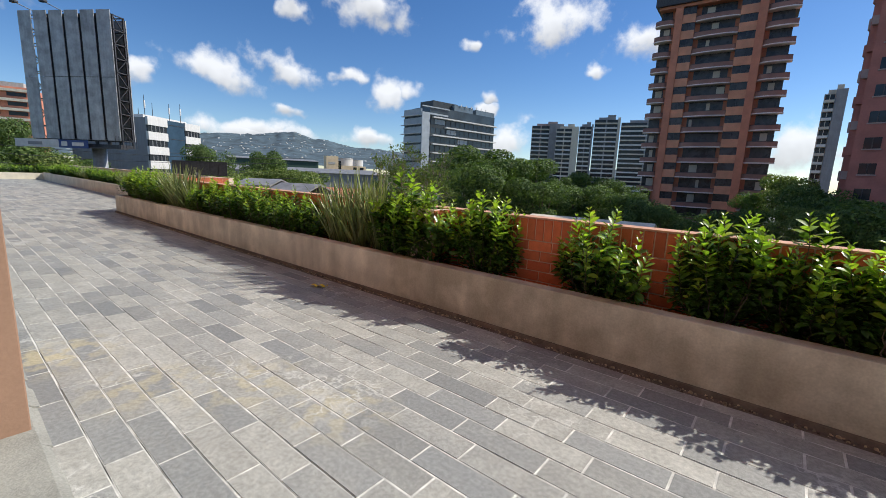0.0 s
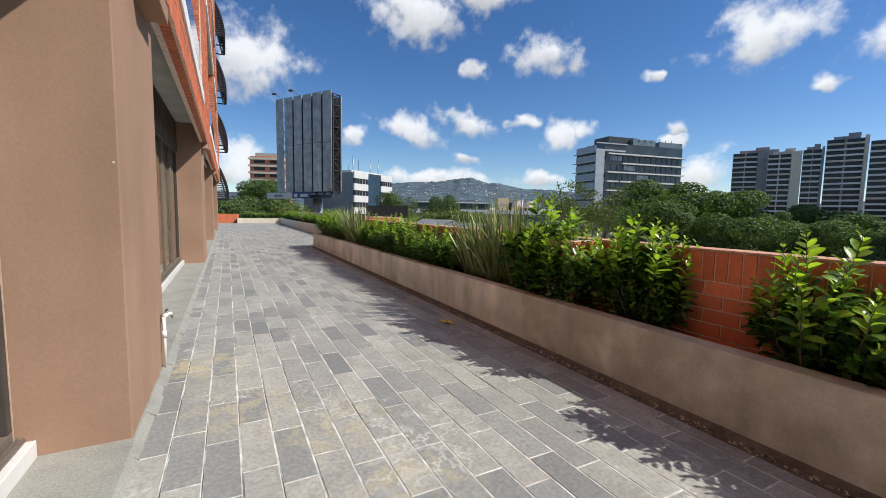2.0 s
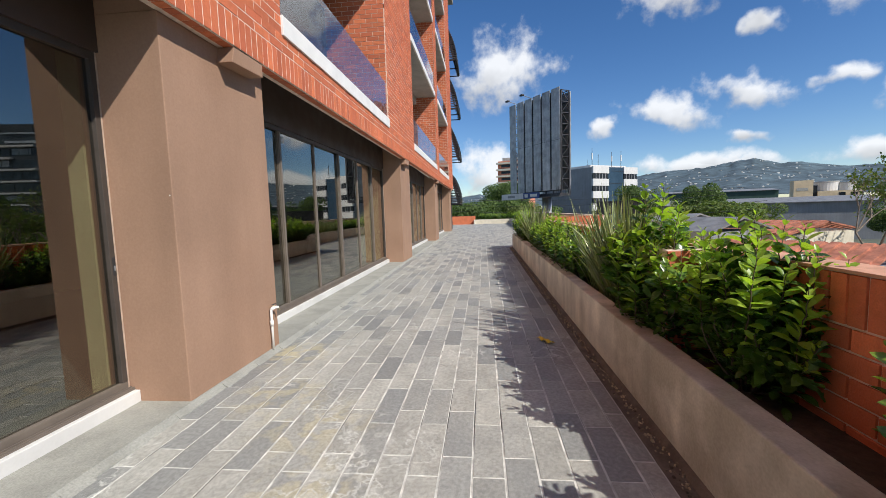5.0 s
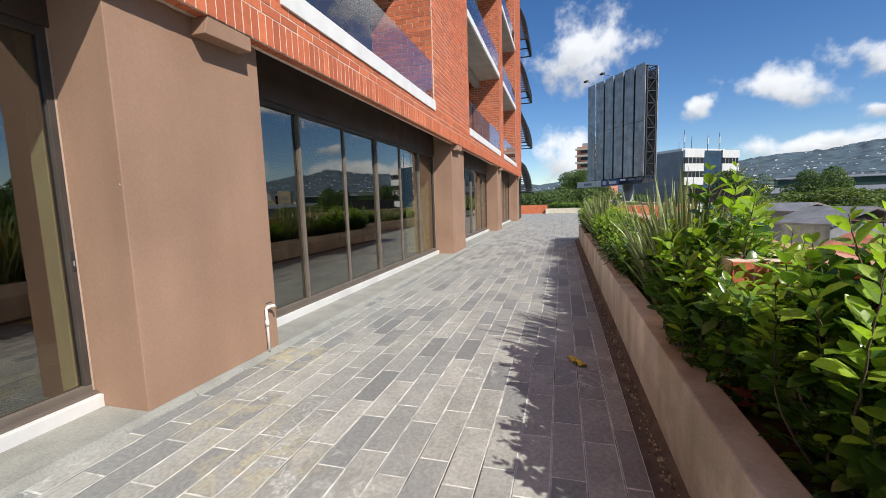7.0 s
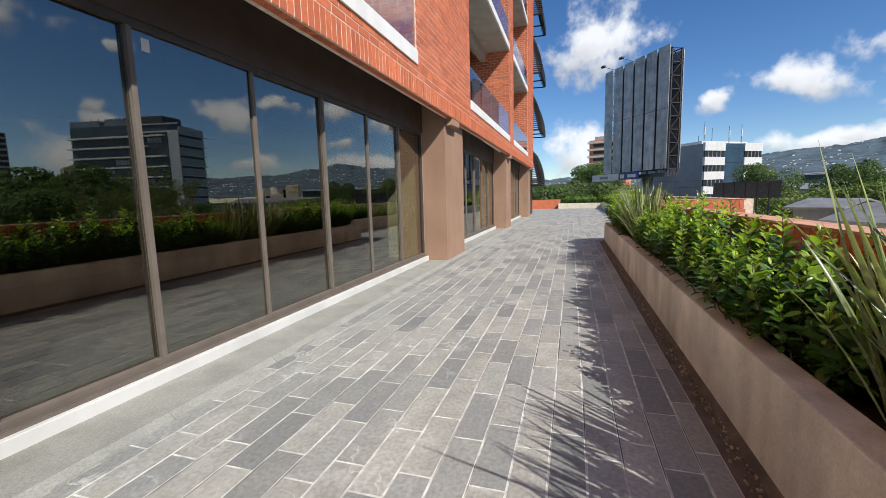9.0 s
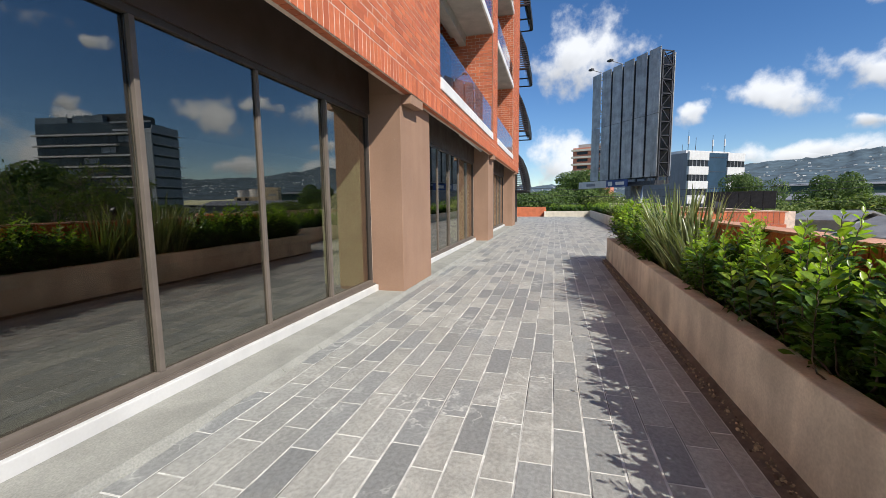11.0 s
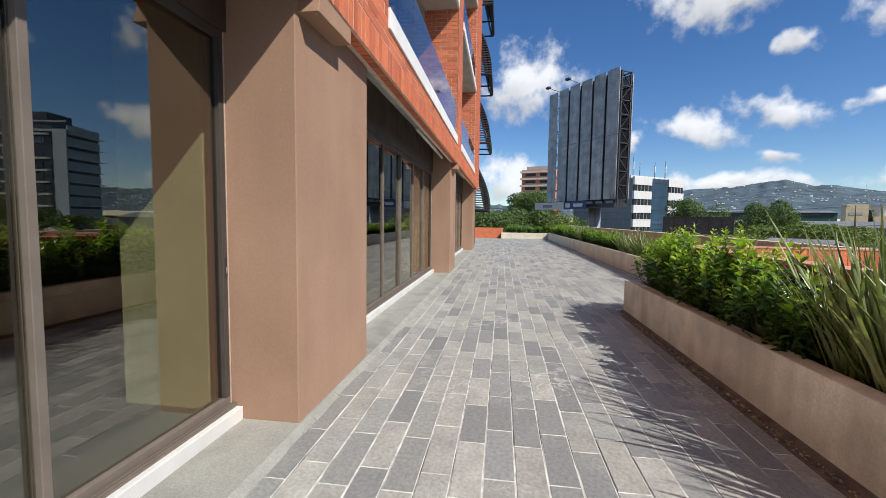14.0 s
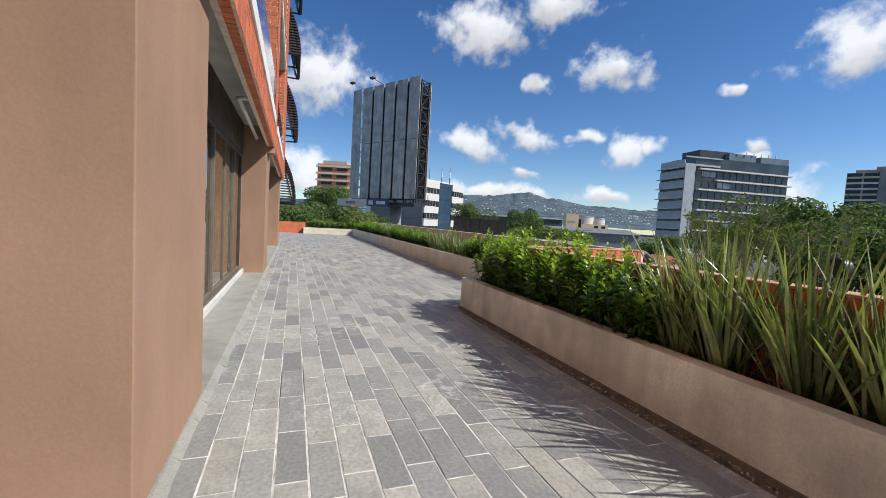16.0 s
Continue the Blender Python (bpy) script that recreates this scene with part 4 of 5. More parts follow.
def billboard():
    a, b = Vector((-54.7, 6.4, 0)), Vector((-46.8, 11.2, 0))
    t = thing("billboard", "bare grey metal billboard of six tall panels on a steel truss", "billboard", stand(a, b, -7))
    w = (b - a).length
    z0, z1 = 10.5, 21.4
    pw = (w - 5 * 0.24) / 6
    for i in range(6):
        x = i * (pw + 0.24)
        for q0, q1 in ((z0, z0 + 5.4), (z0 + 5.43, z1)):
            part("panel", Shape().box(x, -0.06, q0, x + pw, 0.0, q1), ZINC, t, bevel=0.02)
    for side in (0.25, 1.3):
        for i in range(0, 8):
            x = 0.1 + i * (w - 0.2) / 7
            part("post", Shape().box(x - 0.06, side - 0.06, z0 - 0.5, x + 0.06, side + 0.06, z1 - 0.3), STEEL, t)
    tr = Shape()
    nz = 9
    for k in range(nz + 1):
        z = z0 + (z1 - z0 - 0.3) * k / nz
        for side in (0.25, 1.3):
            tr.box(0, side - 0.04, z - 0.04, w, side + 0.04, z + 0.04)
        for x in [0.1 + i * (w - 0.2) / 7 for i in range(8)]:
            tr.box(x - 0.04, 0.25, z - 0.04, x + 0.04, 1.3, z + 0.04)
            if k < nz:
                z2 = z0 + (z1 - z0 - 0.3) * (k + 1) / nz
                p, q = ((x, 0.25, z), (x, 1.3, z2)) if k % 2 else ((x, 1.3, z), (x, 0.25, z2))
                tr.tube(p, q, 0.045, sides=4)
    part("backing", Shape().box(pw + 0.5, 0.10, z0 + 0.1, w - 0.1, 0.14, z1 - 0.25), OFFICEDARK, t, "dark sheet behind the panel gaps")
    part("truss", tr, STEEL, t, "dark steel lattice behind the panels")
    part("back_sheet", Shape().box(1.8, 1.42, z0, w, 1.5, z1 - 0.4), ZINC, t)
    part("column", Shape().tube((w * 0.66, 0.75, 0), (w * 0.66, 0.75, z0 - 0.3), 0.55, sides=16), ZINC, t, "thick steel column", smooth=True)
    part("platform", Shape().box(0, -0.7, z0 - 0.75, w + 0.6, 0.0, z0 - 0.65).box(0, -0.1, z0 - 0.65, w, 1.4, z0 - 0.35), STEEL, t)
    sgn = part("banner", Shape().box(-1.0, -0.78, z0 - 0.8, 3.6, -0.72, z0 - 0.1), WHITE, t, "white and blue banner strip")
    part("mark", Shape().box(0.4, -0.80, z0 - 0.6, 1.9, -0.785, z0 - 0.33), GREYWALL, sgn)
    b2 = part("banner", Shape().box(3.62, -0.78, z0 - 0.8, 6.6, -0.72, z0 - 0.1), BLUE, t, "blue banner strip")
    part("mark", Shape().box(3.9, -0.80, z0 - 0.65, 4.5, -0.785, z0 - 0.25).box(5.0, -0.80, z0 - 0.6, 6.2, -0.785, z0 - 0.3), WHITE, b2)
    for i in range(7):
        x = w + 0.1 + i * 0.25
        part("railing", Shape().box(x, -0.7 + i * 0.1, z0 - 0.65, x + 0.03, -0.67 + i * 0.1, z0 + 0.35), STEEL, t)
    for x in (1.6, 4.5):
        lamp = part("lamp_arm", Shape().tube((x, 0.2, z1 - 0.1), (x - 0.25, -1.15, z1 + 0.22), 0.035, sides=6), STEEL, t)
        part("floodlight", Shape().box(x - 0.55, -1.4, z1 + 0.16, x - 0.02, -1.08, z1 + 0.34), STEEL, lamp, bevel=0.03)


billboard()


def office_white():
    a, b = Vector((-95.4, 27.0, 0)), Vector((-104.0, 39.4, 0))
    t = thing("office_building", "small office block with white bands and a blue glass core", "building", stand(a, b, -7))
    w, d, H, st = (b - a).length, 16.0, 17.4, 2.75
    part("body", Shape().box(0.05, 0.3, 0, w, d, H - 0.2), GREYWALL, t)
    for i in range(6):
        z = H - 1.55 - i * st
        for x0, x1 in ((0.0, w * 0.34), (w * 0.68, w)):
            bnd = part("band", Shape().box(x0, -0.1, z, x1, 0.4, z + 1.55), WHITE, t, "white spandrel band", 0.02)
            win = part("window", Shape().box(x0 + 0.1, 0.05, z - st + 1.55, x1 - 0.1, 0.3, z), FARGLASS, t, "dark window strip")
            for q in range(1, 5):
                xx = x0 + (x1 - x0) * q / 5
                part("frame", Shape().box(xx - 0.06, 0.0, z - st + 1.55, xx + 0.06, 0.06, z), GREYWALL, win)
    core = part("curtain_wall", Shape().box(w * 0.34, 0.15, 0, w * 0.68, 0.4, H - 0.1), BLUEGLASS, t, "blue glass curtain wall")
    for i in range(7):
        part("transom", Shape().box(w * 0.34, 0.11, H - 1 - i * st, w * 0.68, 0.15, H - 0.9 - i * st), STEEL, core)
    part("parapet", Shape().box(w * 0.1, 2, H - 0.2, w * 0.9, d - 2, H + 0.5), WHITE, t)
    for x, y, h2 in ((2.0, 2, 4.2), (2.6, 2.5, 2.6), (5.2, 3, 3.2), (8.5, 2, 3.6), (11.8, 2, 4.0), (12.3, 2.4, 2.6), (4.0, 5, 2.0)):
        an = part("antenna", Shape().tube((x, y, H - 0.2), (x, y, H + h2), 0.07, 0.04, sides=6), STEEL, t)
        if h2 > 3.5:
            part("antenna_panel", Shape().box(x - 0.3, y - 0.3, H + h2 * 0.4, x - 0.1, y - 0.1, H + h2 * 0.75), WHITE, an)


office_white()


def office_glass():
    """Stepped glass block: long fins across the front, pale banded end wall, plant rooms on the roof."""
    a = polar(132.67, 200)
    f = Vector((0.16, 0.987, 0))
    t = thing("office_tower", "dark glass office block with white sun fins on every floor", "building", stand(a, a + f * 50, -7))
    H, w, d, st = 40.6, 50.0, 14.0, 4.1
    glass = mat("office_curtain_glass", (0.035, 0.05, 0.062), 0.12, 0.3, 0.16, 0, 2, spec=0.5)
    panel = mat("office_panel", (0.36, 0.40, 0.43), 0.5, 0.1, 0.4, 0, 4)
    roofglass = mat("office_roof_glass", (0.14, 0.18, 0.21), 0.2, 0.15, 0.3, 0, 2)
    part("body", Shape().box(0.3, 0.3, 0, w, d, H - 3.9).box(5.0, 0.3, H - 3.9, w, d, H), glass, t)
    part("corner_frame", Shape().box(0.0, -0.3, 0, 4.6, 0.28, H - 3.6).box(0.0, -0.3, H - 3.6, 16.0, 0.28, H - 2.9).box(0.0, -0.3, H - 0.5, 17.0, 0.28, H), panel, t, "pale grey frame round the corner")
    for i in range(9):
        z = H - 5.0 - i * st
        fin = part("fin", Shape().box(6.0 if i != 1 else 14.0, -1.3, z, w + 0.6, 0.3, z + 0.55), WHITE, t, "white sun fin")
        part("spandrel", Shape().box(4.7, 0.2, z - 0.3, w, 0.28, z + 1.1), OFFICEDARK, t)
        for q in range(14):
            part("mullion", Shape().box(q * 3.2 + 5.4, 0.12, z - 3.0, q * 3.2 + 5.55, 0.2, z - 0.3), STEEL, fin)
        if i < 6:
            lit = 8.0 + (i * 7.7) % 26
            part("blind", Shape().box(lit, 0.16, z - 2.6, lit + 6.4, 0.2, z - 0.5), panel, t, "pale blind behind the glass")
        part("side_panel", Shape().box(-0.1, 0.3, z + 0.5, 0.3, d, z + 3.6), panel, t, "pale grey end wall band")
        part("side_window", Shape().box(0.0, 1.0, z - 0.5, 0.28, d - 0.6, z + 0.5), FARGLASS, t)
        part("side_fin", Shape().box(-1.6, 0.8, z + 0.35, -0.1, d + 0.6, z + 0.6), WHITE, t)
    part("roof_block", Shape().box(9, 3, H, 25, d - 1, H + 3.6), OFFICEDARK, t, "dark rooftop plant room")
    part("roof_block", Shape().box(21, 1.0, H, 34, d - 1, H + 2.9), roofglass, t, "grey glazed rooftop storey")
    part("roof_block", Shape().box(36, 0.6, H, w, d, H + 2.4), roofglass, t)
    for q in range(6):
        part("roof_rail", Shape().box(25 + q * 3.6, 0.4, H + 2.4, 25.3 + q * 3.6, 0.7, H + 3.5), WHITE, t)
    part("base_hall", Shape().box(-2, -4, 0, w * 0.8, 0.2, 6.0), WHITE, t)


office_glass()


def apartment_slab(az0, az1, r, top, material, group, blank=0.2, edge=None):
    """Stacked balconies over dark glazing, with a blank wall at one end."""
    a, b = polar(az0, r), polar(az1, r)
    t = thing("apartment_block", "tall pale apartment block with stacked balconies", "building", stand(a, b, -7), group)
    w = (b - a).length
    H, cut = top + 7, w * (1 - blank)
    part("body", Shape().box(0, 1.6, 0, w, 14, H), material, t)
    part("side_wall", Shape().box(cut, 0.0, 0, w, 1.65, H + 1.2), edge or PALEWALL, t, "blank rendered end wall")
    part("roof_block", Shape().box(w * 0.15, 3, H, w * 0.5, 10, H + 1.6).box(w * 0.5, 2, H, w * 0.8, 8, H + 3.0), material, t)
    for i in range(int(H / 3.0) - 1):
        z = H - 3.0 - i * 3.0
        part("window", Shape().box(0.3, 1.45, z + 0.8, cut - 0.2, 1.58, z + 2.8), FARGLASS, t)
        rail = part("balcony", Shape().box(0.1, -0.4, z - 0.15, cut - 0.1, 1.6, z + 0.1).box(0.1, -0.4, z + 0.1, cut - 0.1, -0.25, z + 0.8), WHITE if i % 3 else PALEWALL, t)
        part("divider", Shape().box(cut * 0.48, -0.2, z + 0.1, cut * 0.54, 1.5, z + 2.85), material, rail)
    return t


for az0, az1, top, m, blank, edge in ((118.1, 114.1, 40.6, TOWERPINK, 0.44, GREYWALL), (115.0, 112.2, 38.0, PALEWALL, 0.3, CREAM), (112.15, 110.5, 39.5, GREYWALL, 0.12, GREYWALL), (110.4, 107.4, 44.0, GREYWALL, 0.1, PALEWALL), (107.3, 101, 42, GREYWALL, 0.05, GREYWALL)):
    apartment_slab(az0, az1, 318 if az0 == 118.1 else 310, top, m, "apartment blocks behind the trees", blank, edge)
apartment_slab(88.6, 86.9, 200, 35.5, PALEWALL, "apartment blocks behind the trees", 0.5, GREYWALL)


def brick_tower(name, a, b, H, depth, label, group=""):
    """Brown brick tower: curved balconies at both ends and in the middle, brick piers and window bays between."""
    t = thing(name, label, "building", stand(a, b, -7), group)
    w = (b - a).length
    lip = mat("balcony_lip", (0.82, 0.70, 0.68), 0.7, 0.1, 1, 0, 5)
    low = mat("balcony_brick", (0.30, 0.15, 0.12), 0.6, 0.15, 0.5, 0.1, 6)
    bay = mat("light_tower_brick", (0.68, 0.31, 0.19), 0.8, 0.12, 0.5, 0.1, 6)
    dim = mat("balcony_glass", (0.05, 0.048, 0.05), 0.3, 0.45, 0.45, 0, 2, spec=0.4)
    part("body", Shape().box(w * 0.02, 2.0, 0, w * 0.98, depth, H), TOWERBRICK, t)
    for p0, p1 in ((0.135, 0.195), (0.75, 0.81)):
        part("pier", Shape().box(w * p0, 0.2, 0, w * p1, 2.0, H + 0.2), TOWERBRICK, t)
    st, rr, n = 2.95, random.Random(9), 9

    def prof(x0, x1, bulge, z0, z1):
        s = Shape()
        edge = [(x0 + (x1 - x0) * k / n, 0.7 - bulge * (1 - abs(2 * k / n - 1) ** 3.0)) for k in range(n + 1)] + [(x1, 2.0), (x0, 2.0)]
        m = len(edge)
        s.v = [(x, y, z0) for x, y in edge] + [(x, y, z1) for x, y in edge]
        s.f = [tuple(range(m - 1, -1, -1)), tuple(range(m, 2 * m))] + [(k, (k + 1) % m, m + (k + 1) % m, m + k) for k in range(m)]
        return s

    for i in range(int(H / st)):
        z = H - st * (i + 1)
        for x0, x1, bulge in ((-0.5, w * 0.133, 0.55), (w * 0.30, w * 0.625, 0.5), (w * 0.812, w + 0.5, 0.55)):
            bl = part("balcony", prof(x0, x1, bulge, z + 0.18, z + 0.98), low, t)
            part("balcony_lip", prof(x0 - 0.04, x1 + 0.04, bulge + 0.10, z, z + 0.2), lip, bl, "pale balcony edge")
            part("handrail", prof(x0, x1, bulge + 0.04, z + 0.98, z + 1.06), STEEL, bl)
            part("window", Shape().box(x0 + 0.7, 1.88, z + 1.0, x1 - 0.7, 1.99, z + st), dim, t)
            if rr.random() < 0.45:
                cx = rr.uniform(x0 + 1, x1 - 1.6)
                part("curtain", Shape().box(cx, 1.82, z + 1.0, cx + rr.uniform(0.5, 1.4), 1.87, z + 2.6), PALEWALL, t, "pale curtain")
        for x0, x1 in ((w * 0.195, w * 0.298), (w * 0.627, w * 0.75)):
            win = part("window", Shape().box(x0, 0.62, z + 1.55, x1, 0.9, z + st), dim, t)
            part("mullion", Shape().box((x0 + x1) / 2 - 0.06, 0.55, z + 1.55, (x0 + x1) / 2 + 0.06, 0.62, z + st), STEEL, win)
            part("spandrel", Shape().box(x0, 0.45, z, x1, 2.0, z + 1.55), bay, t)
    part("crown", Shape().box(-0.6, -0.6, H + 0.5, w + 0.6, depth, H + 2.2).box(1.5, 1.5, H + 2.2, w - 1.5, depth - 1, H + 5.0), STEEL, t, "dark roof crown")
    part("crown_band", Shape().box(0.0, 0.1, H, w, depth, H + 0.5), TOWERBRICK, t)


brick_tower("apartment_tower", polar(104.6, 99), polar(91.9, 97), 42.9, 18, "tall brown brick apartment tower with curved balconies")


def right_tower():
    """Brick tower with stepped bays down its sunny edge."""
    a, b = polar(87.0, 72), polar(72, 70)
    t = thing("brick_tower", "tall red brick tower with stepped corner and small windows", "building", stand(a, b, -7))
    w, H = (b - a).length, 42
    wine = mat("wine_brick", (0.42, 0.16, 0.13), 0.8, 0.12, 0.5, 0.1, 6)
    part("body", Shape().box(1.5, 0, 0, w, 16, H), wine, t)
    part("corner", Shape().box(0.5, 1.6, 0, 1.6, 16, H - 2), wine, t)
    for i in range(13):
        z = 1.2 + i * 3.0
        part("bay", Shape().box(0.15, 2.2, z, 0.6, 5.0, z + 1.3).box(0.7, 0.9, z + 0.2, 1.5, 2.2, z + 1.2), TOWERPINK if i % 2 else wine, t)
        part("bay_window", Shape().box(0.3, 2.4, z + 1.3, 0.5, 4.8, z + 2.9), FARGLASS, t)
        for x in (2.4, 5.4, 9.0, 12.5):
            win = part("window", Shape().box(x, -0.03, 2 + i * 3.0, x + 1.5, 0.05, 3.3 + i * 3.0), FARGLASS, t)
            part("sill", Shape().box(x - 0.1, -0.14, 1.85 + i * 3.0, x + 1.6, 0.0, 2.0 + i * 3.0), TOWERPINK, win)
            part("mullion", Shape().box(x + 0.7, -0.07, 2 + i * 3.0, x + 0.8, -0.03, 3.3 + i * 3.0), STEEL, win)


right_tower()


def left_block():
    a, b = polar(177.2, 200), polar(173.2, 196)
    t = thing("apartment_block", "brown apartment block with pale balcony bands behind the billboard", "building", stand(a, b, -7))
    w, H = (b - a).length, 31
    part("body", Shape().box(0, 1, 0, w, 14, H), TOWERBRICK, t)
    for i in range(9):
        part("balcony", Shape().box(-0.4, -0.3, H - 1.5 - i * 3, w + 0.3, 1.2, H - 0.7 - i * 3), CREAM, t)
        part("window", Shape().box(w * 0.12, 0.9, H - 2.9 - i * 3, w * 0.44, 0.99, H - 1.7 - i * 3), FARGLASS, t)
        part("window", Shape().box(w * 0.58, 0.9, H - 2.9 - i * 3, w * 0.9, 0.99, H - 1.7 - i * 3), FARGLASS, t)
    part("roof_block", Shape().box(2, 2, H, w - 2, 12, H + 1.5), SOFFIT, t)


left_block()


def low_house(name, label, a, b, depth, z1, walls, roofing, rise=0.8, wave=False):
    t = thing(name, label, "building", stand(a, b, -7))
    w, H = (b - a).length, z1 + 7
    part("wall", Shape().box(0, 0, 0, w, depth, H), walls, t)
    s = Shape()
    n = max(4, int(w / 0.5)) if wave else 1
    for i in range(n):
        x0, x1 = -0.4 + (w + 0.8) * i / n, -0.4 + (w + 0.8) * (i + 0.62 if wave else i + 1) / n
        for lift, u0, u1 in ((0.0, -0.5, depth / 2), (0.0, depth + 0.5, depth / 2)):
            s.hexa([(x0, u0, H), (x1, u0, H), (x1, u1, H + rise), (x0, u1, H + rise), (x0, u0, H + 0.12), (x1, u0, H + 0.12), (x1, u1, H + rise + 0.12), (x0, u1, H + rise + 0.12)])
    part("roof", s, roofing, t)
    if wave:
        part("roof_deck", Shape().hexa([(-0.4, -0.45, H - 0.05), (w + 0.4, -0.45, H - 0.05), (w + 0.4, depth / 2, H + rise - 0.05), (-0.4, depth / 2, H + rise - 0.05), (-0.4, -0.45, H + 0.03), (w + 0.4, -0.45, H + 0.03), (w + 0.4, depth / 2, H + rise + 0.03), (-0.4, depth / 2, H + rise + 0.03)]), roofing, t)
    return t


E0 = Vector((-3.8, 3.0, 0))
S0 = Vector((-0.73, 3.34, 0))
low_house("shed", "grey shed with a shallow tin roof", S0 + polar(159.4, 38), S0 + polar(156.2, 37), 5, 0.1, GREYWALL, TINROOF, 0.5)
low_house("shed", "pale corrugated shed below the terrace", S0 + polar(157.0, 31), S0 + polar(153.2, 29.5), 5, -0.3, ZINC, TINROOF, 0.8)
low_house("tile_roof_house", "low house with a red clay tile roof", E0 + polar(151, 22), E0 + polar(135, 20), 8, -1.6, GREYWALL, TILEROOF, 1.0, True)
low_house("tile_roof_house", "low house with a red clay tile roof", polar(150, 45), polar(143, 42), 9, -1.0, CREAM, TILEROOF, 0.8, True)
low_house("long_roof", "low building with a long pale roof beyond the parapet", polar(118, 40), polar(103, 38), 6, -2.3, CREAM, CREAM, 0.5)
low_house("long_hall", "long low grey hall behind the trees", polar(161, 120), polar(138, 125), 20, 1.0, GREYWALL, TINROOF, 1.2)
low_house("long_hall", "long low dark green hall with a pale roof edge", polar(156.3, 170), polar(146.0, 175), 20, 5.0, mat("dark_green_sheet", (0.035, 0.075, 0.055), 0.6, 0.15, 0.5, 0.1, 4), TINROOF, 0.8)


def screen_fence():
    a, b = E0 + polar(164.3, 44.6), E0 + polar(158.2, 42.6)
    t = thing("screen_fence", "dark sheet metal screen on a steel frame", "fence", stand(a, b, -2))
    w = (b - a).length
    n = 6
    for i in range(n):
        part("sheet", Shape().box(i * w / n + 0.04, 0, 2.7, (i + 1) * w / n - 0.04, 0.05, 3.95), STEEL, t)
        part("post", Shape().box(i * w / n - 0.05, 0.05, -5, i * w / n + 0.05, 0.15, 4.0), STEEL, t)
    part("rail", Shape().box(0, -0.04, 3.95, w, 0.1, 4.05), STEEL, t)


screen_fence()


def cream_hall():
    """Cream commercial block: upright sign wall, two round tanks, low wing."""
    a = polar(145.0, 250)
    b = a + Vector((7.8, 24.7, 0))
    t = thing("commercial_building", "cream commercial building with two large white tanks", "building", stand(a, b, -7))
    w = (b - a).length
    cream = mat("cream_render", (0.66, 0.52, 0.34), 0.7, 0.08, 0.6, 0.1, 5)
    part("sign_wall", Shape().box(0, 0, 0, w * 0.27, 5, 17.2), cream, t, "tall cream wall")
    part("side_glazing", Shape().box(w * 0.275, 1.0, 0, w * 0.34, 6, 14.8), FARGLASS, t)
    part("mark", Shape().box(w * 0.04, -0.1, 12.6, w * 0.2, -0.02, 13.8), SOFFIT, t, "faded wall lettering")
    for x, r, h in ((0.53, 5.2, 16.6), (0.82, 4.2, 16.0)):
        drum = part("tank", Shape().tube((w * x, 9, 0), (w * x, 9, h), r, sides=28), WHITE, t, "round white tank")
        part("tank_band", Shape().tube((w * x, 9, h - 0.5), (w * x, 9, h - 0.2), r + 0.12, sides=28), SOFFIT, drum)
    part("wing", Shape().box(w * 0.34, 0, 0, w * 0.92, 3.4, 12.2), cream, t, "low cream wing")
    for x in (0.62, 0.78):
        part("glazing", Shape().box(w * x, -0.1, 4, w * x + 2.2, 0.0, 11.4), FARGLASS, t)


cream_hall()

# distant hills with scattered houses
hill = Shape()
N, M = 420, 22
RIDGE = [(95, 1.2), (112, 1.6), (125, 2.4), (134, 2.9), (141, 3.3), (146, 4.1), (149, 4.5), (153, 4.1), (158, 3.8), (164, 3.0), (170, 2.3), (178, 2.0), (190, 1.8), (215, 1.5)]


def ridge(az):
    for (a, e), (b, f) in zip(RIDGE, RIDGE[1:]):
        if a <= az <= b:
            u = (az - a) / (b - a)
            u = u * u * (3 - 2 * u)
            return e + (f - e) * u
    return 1.2


def hill_z(az, k):
    u = k / (M - 1)
    r = 1500 + 1520 * u
    e = ridge(az) * (0.16 + 0.84 * u ** 0.9)
    bumpy = noise.noise(Vector((az * 0.35, u * 4.8, 2.0))) * 0.42 + noise.noise(Vector((az * 1.3, u * 9.0, 5.0))) * 0.16 + noise.noise(Vector((az * 4.5, u * 24.0, 8.0))) * 0.07
    return r, 1.6 + r * math.tan(radians(max(e + bumpy * (0.4 + 0.6 * u), 0.05)))


for i in range(N):
    az = 95 + 120 * i / (N - 1)
    for k in range(M):
        r, z = hill_z(az, k)
        hill.v.append(tuple(polar(az, r, z)))
for i in range(N - 1):
    for k in range(M - 1):
        q = i * M + k
        hill.f.append((q, q + 1, q + M + 1, q + M))
tagged(part("backdrop_hills", hill.mesh("hills", smooth=True), HILL, None, "wooded hills tinted blue-green for haze, dotted with houses on the horizon"), kind="structure")
houses = Shape()
hr = random.Random(21)
for i in range(520):
    az, k = hr.uniform(120, 185), hr.choice([4, 6, 7, 9, 10, 11, 12, 13, 15, 17, 20])
    r, z = hill_z(az, k)
    c = polar(az, r - 6, z)
    s1, h1 = hr.uniform(1.5, 5), hr.uniform(0.5, 3.5)
    houses.box(c.x - 3, c.y - s1, z - 6, c.x + 3, c.y + s1, z + h1)
tagged(part("hill_houses", houses, mat("far_house", (0.62, 0.60, 0.56), 0.8, 0.1, 0.02, 0, 0.2, rnd=0.4), None, "tiny pale houses scattered over the wooded hills"), category="houses", kind="stuff")

# trees


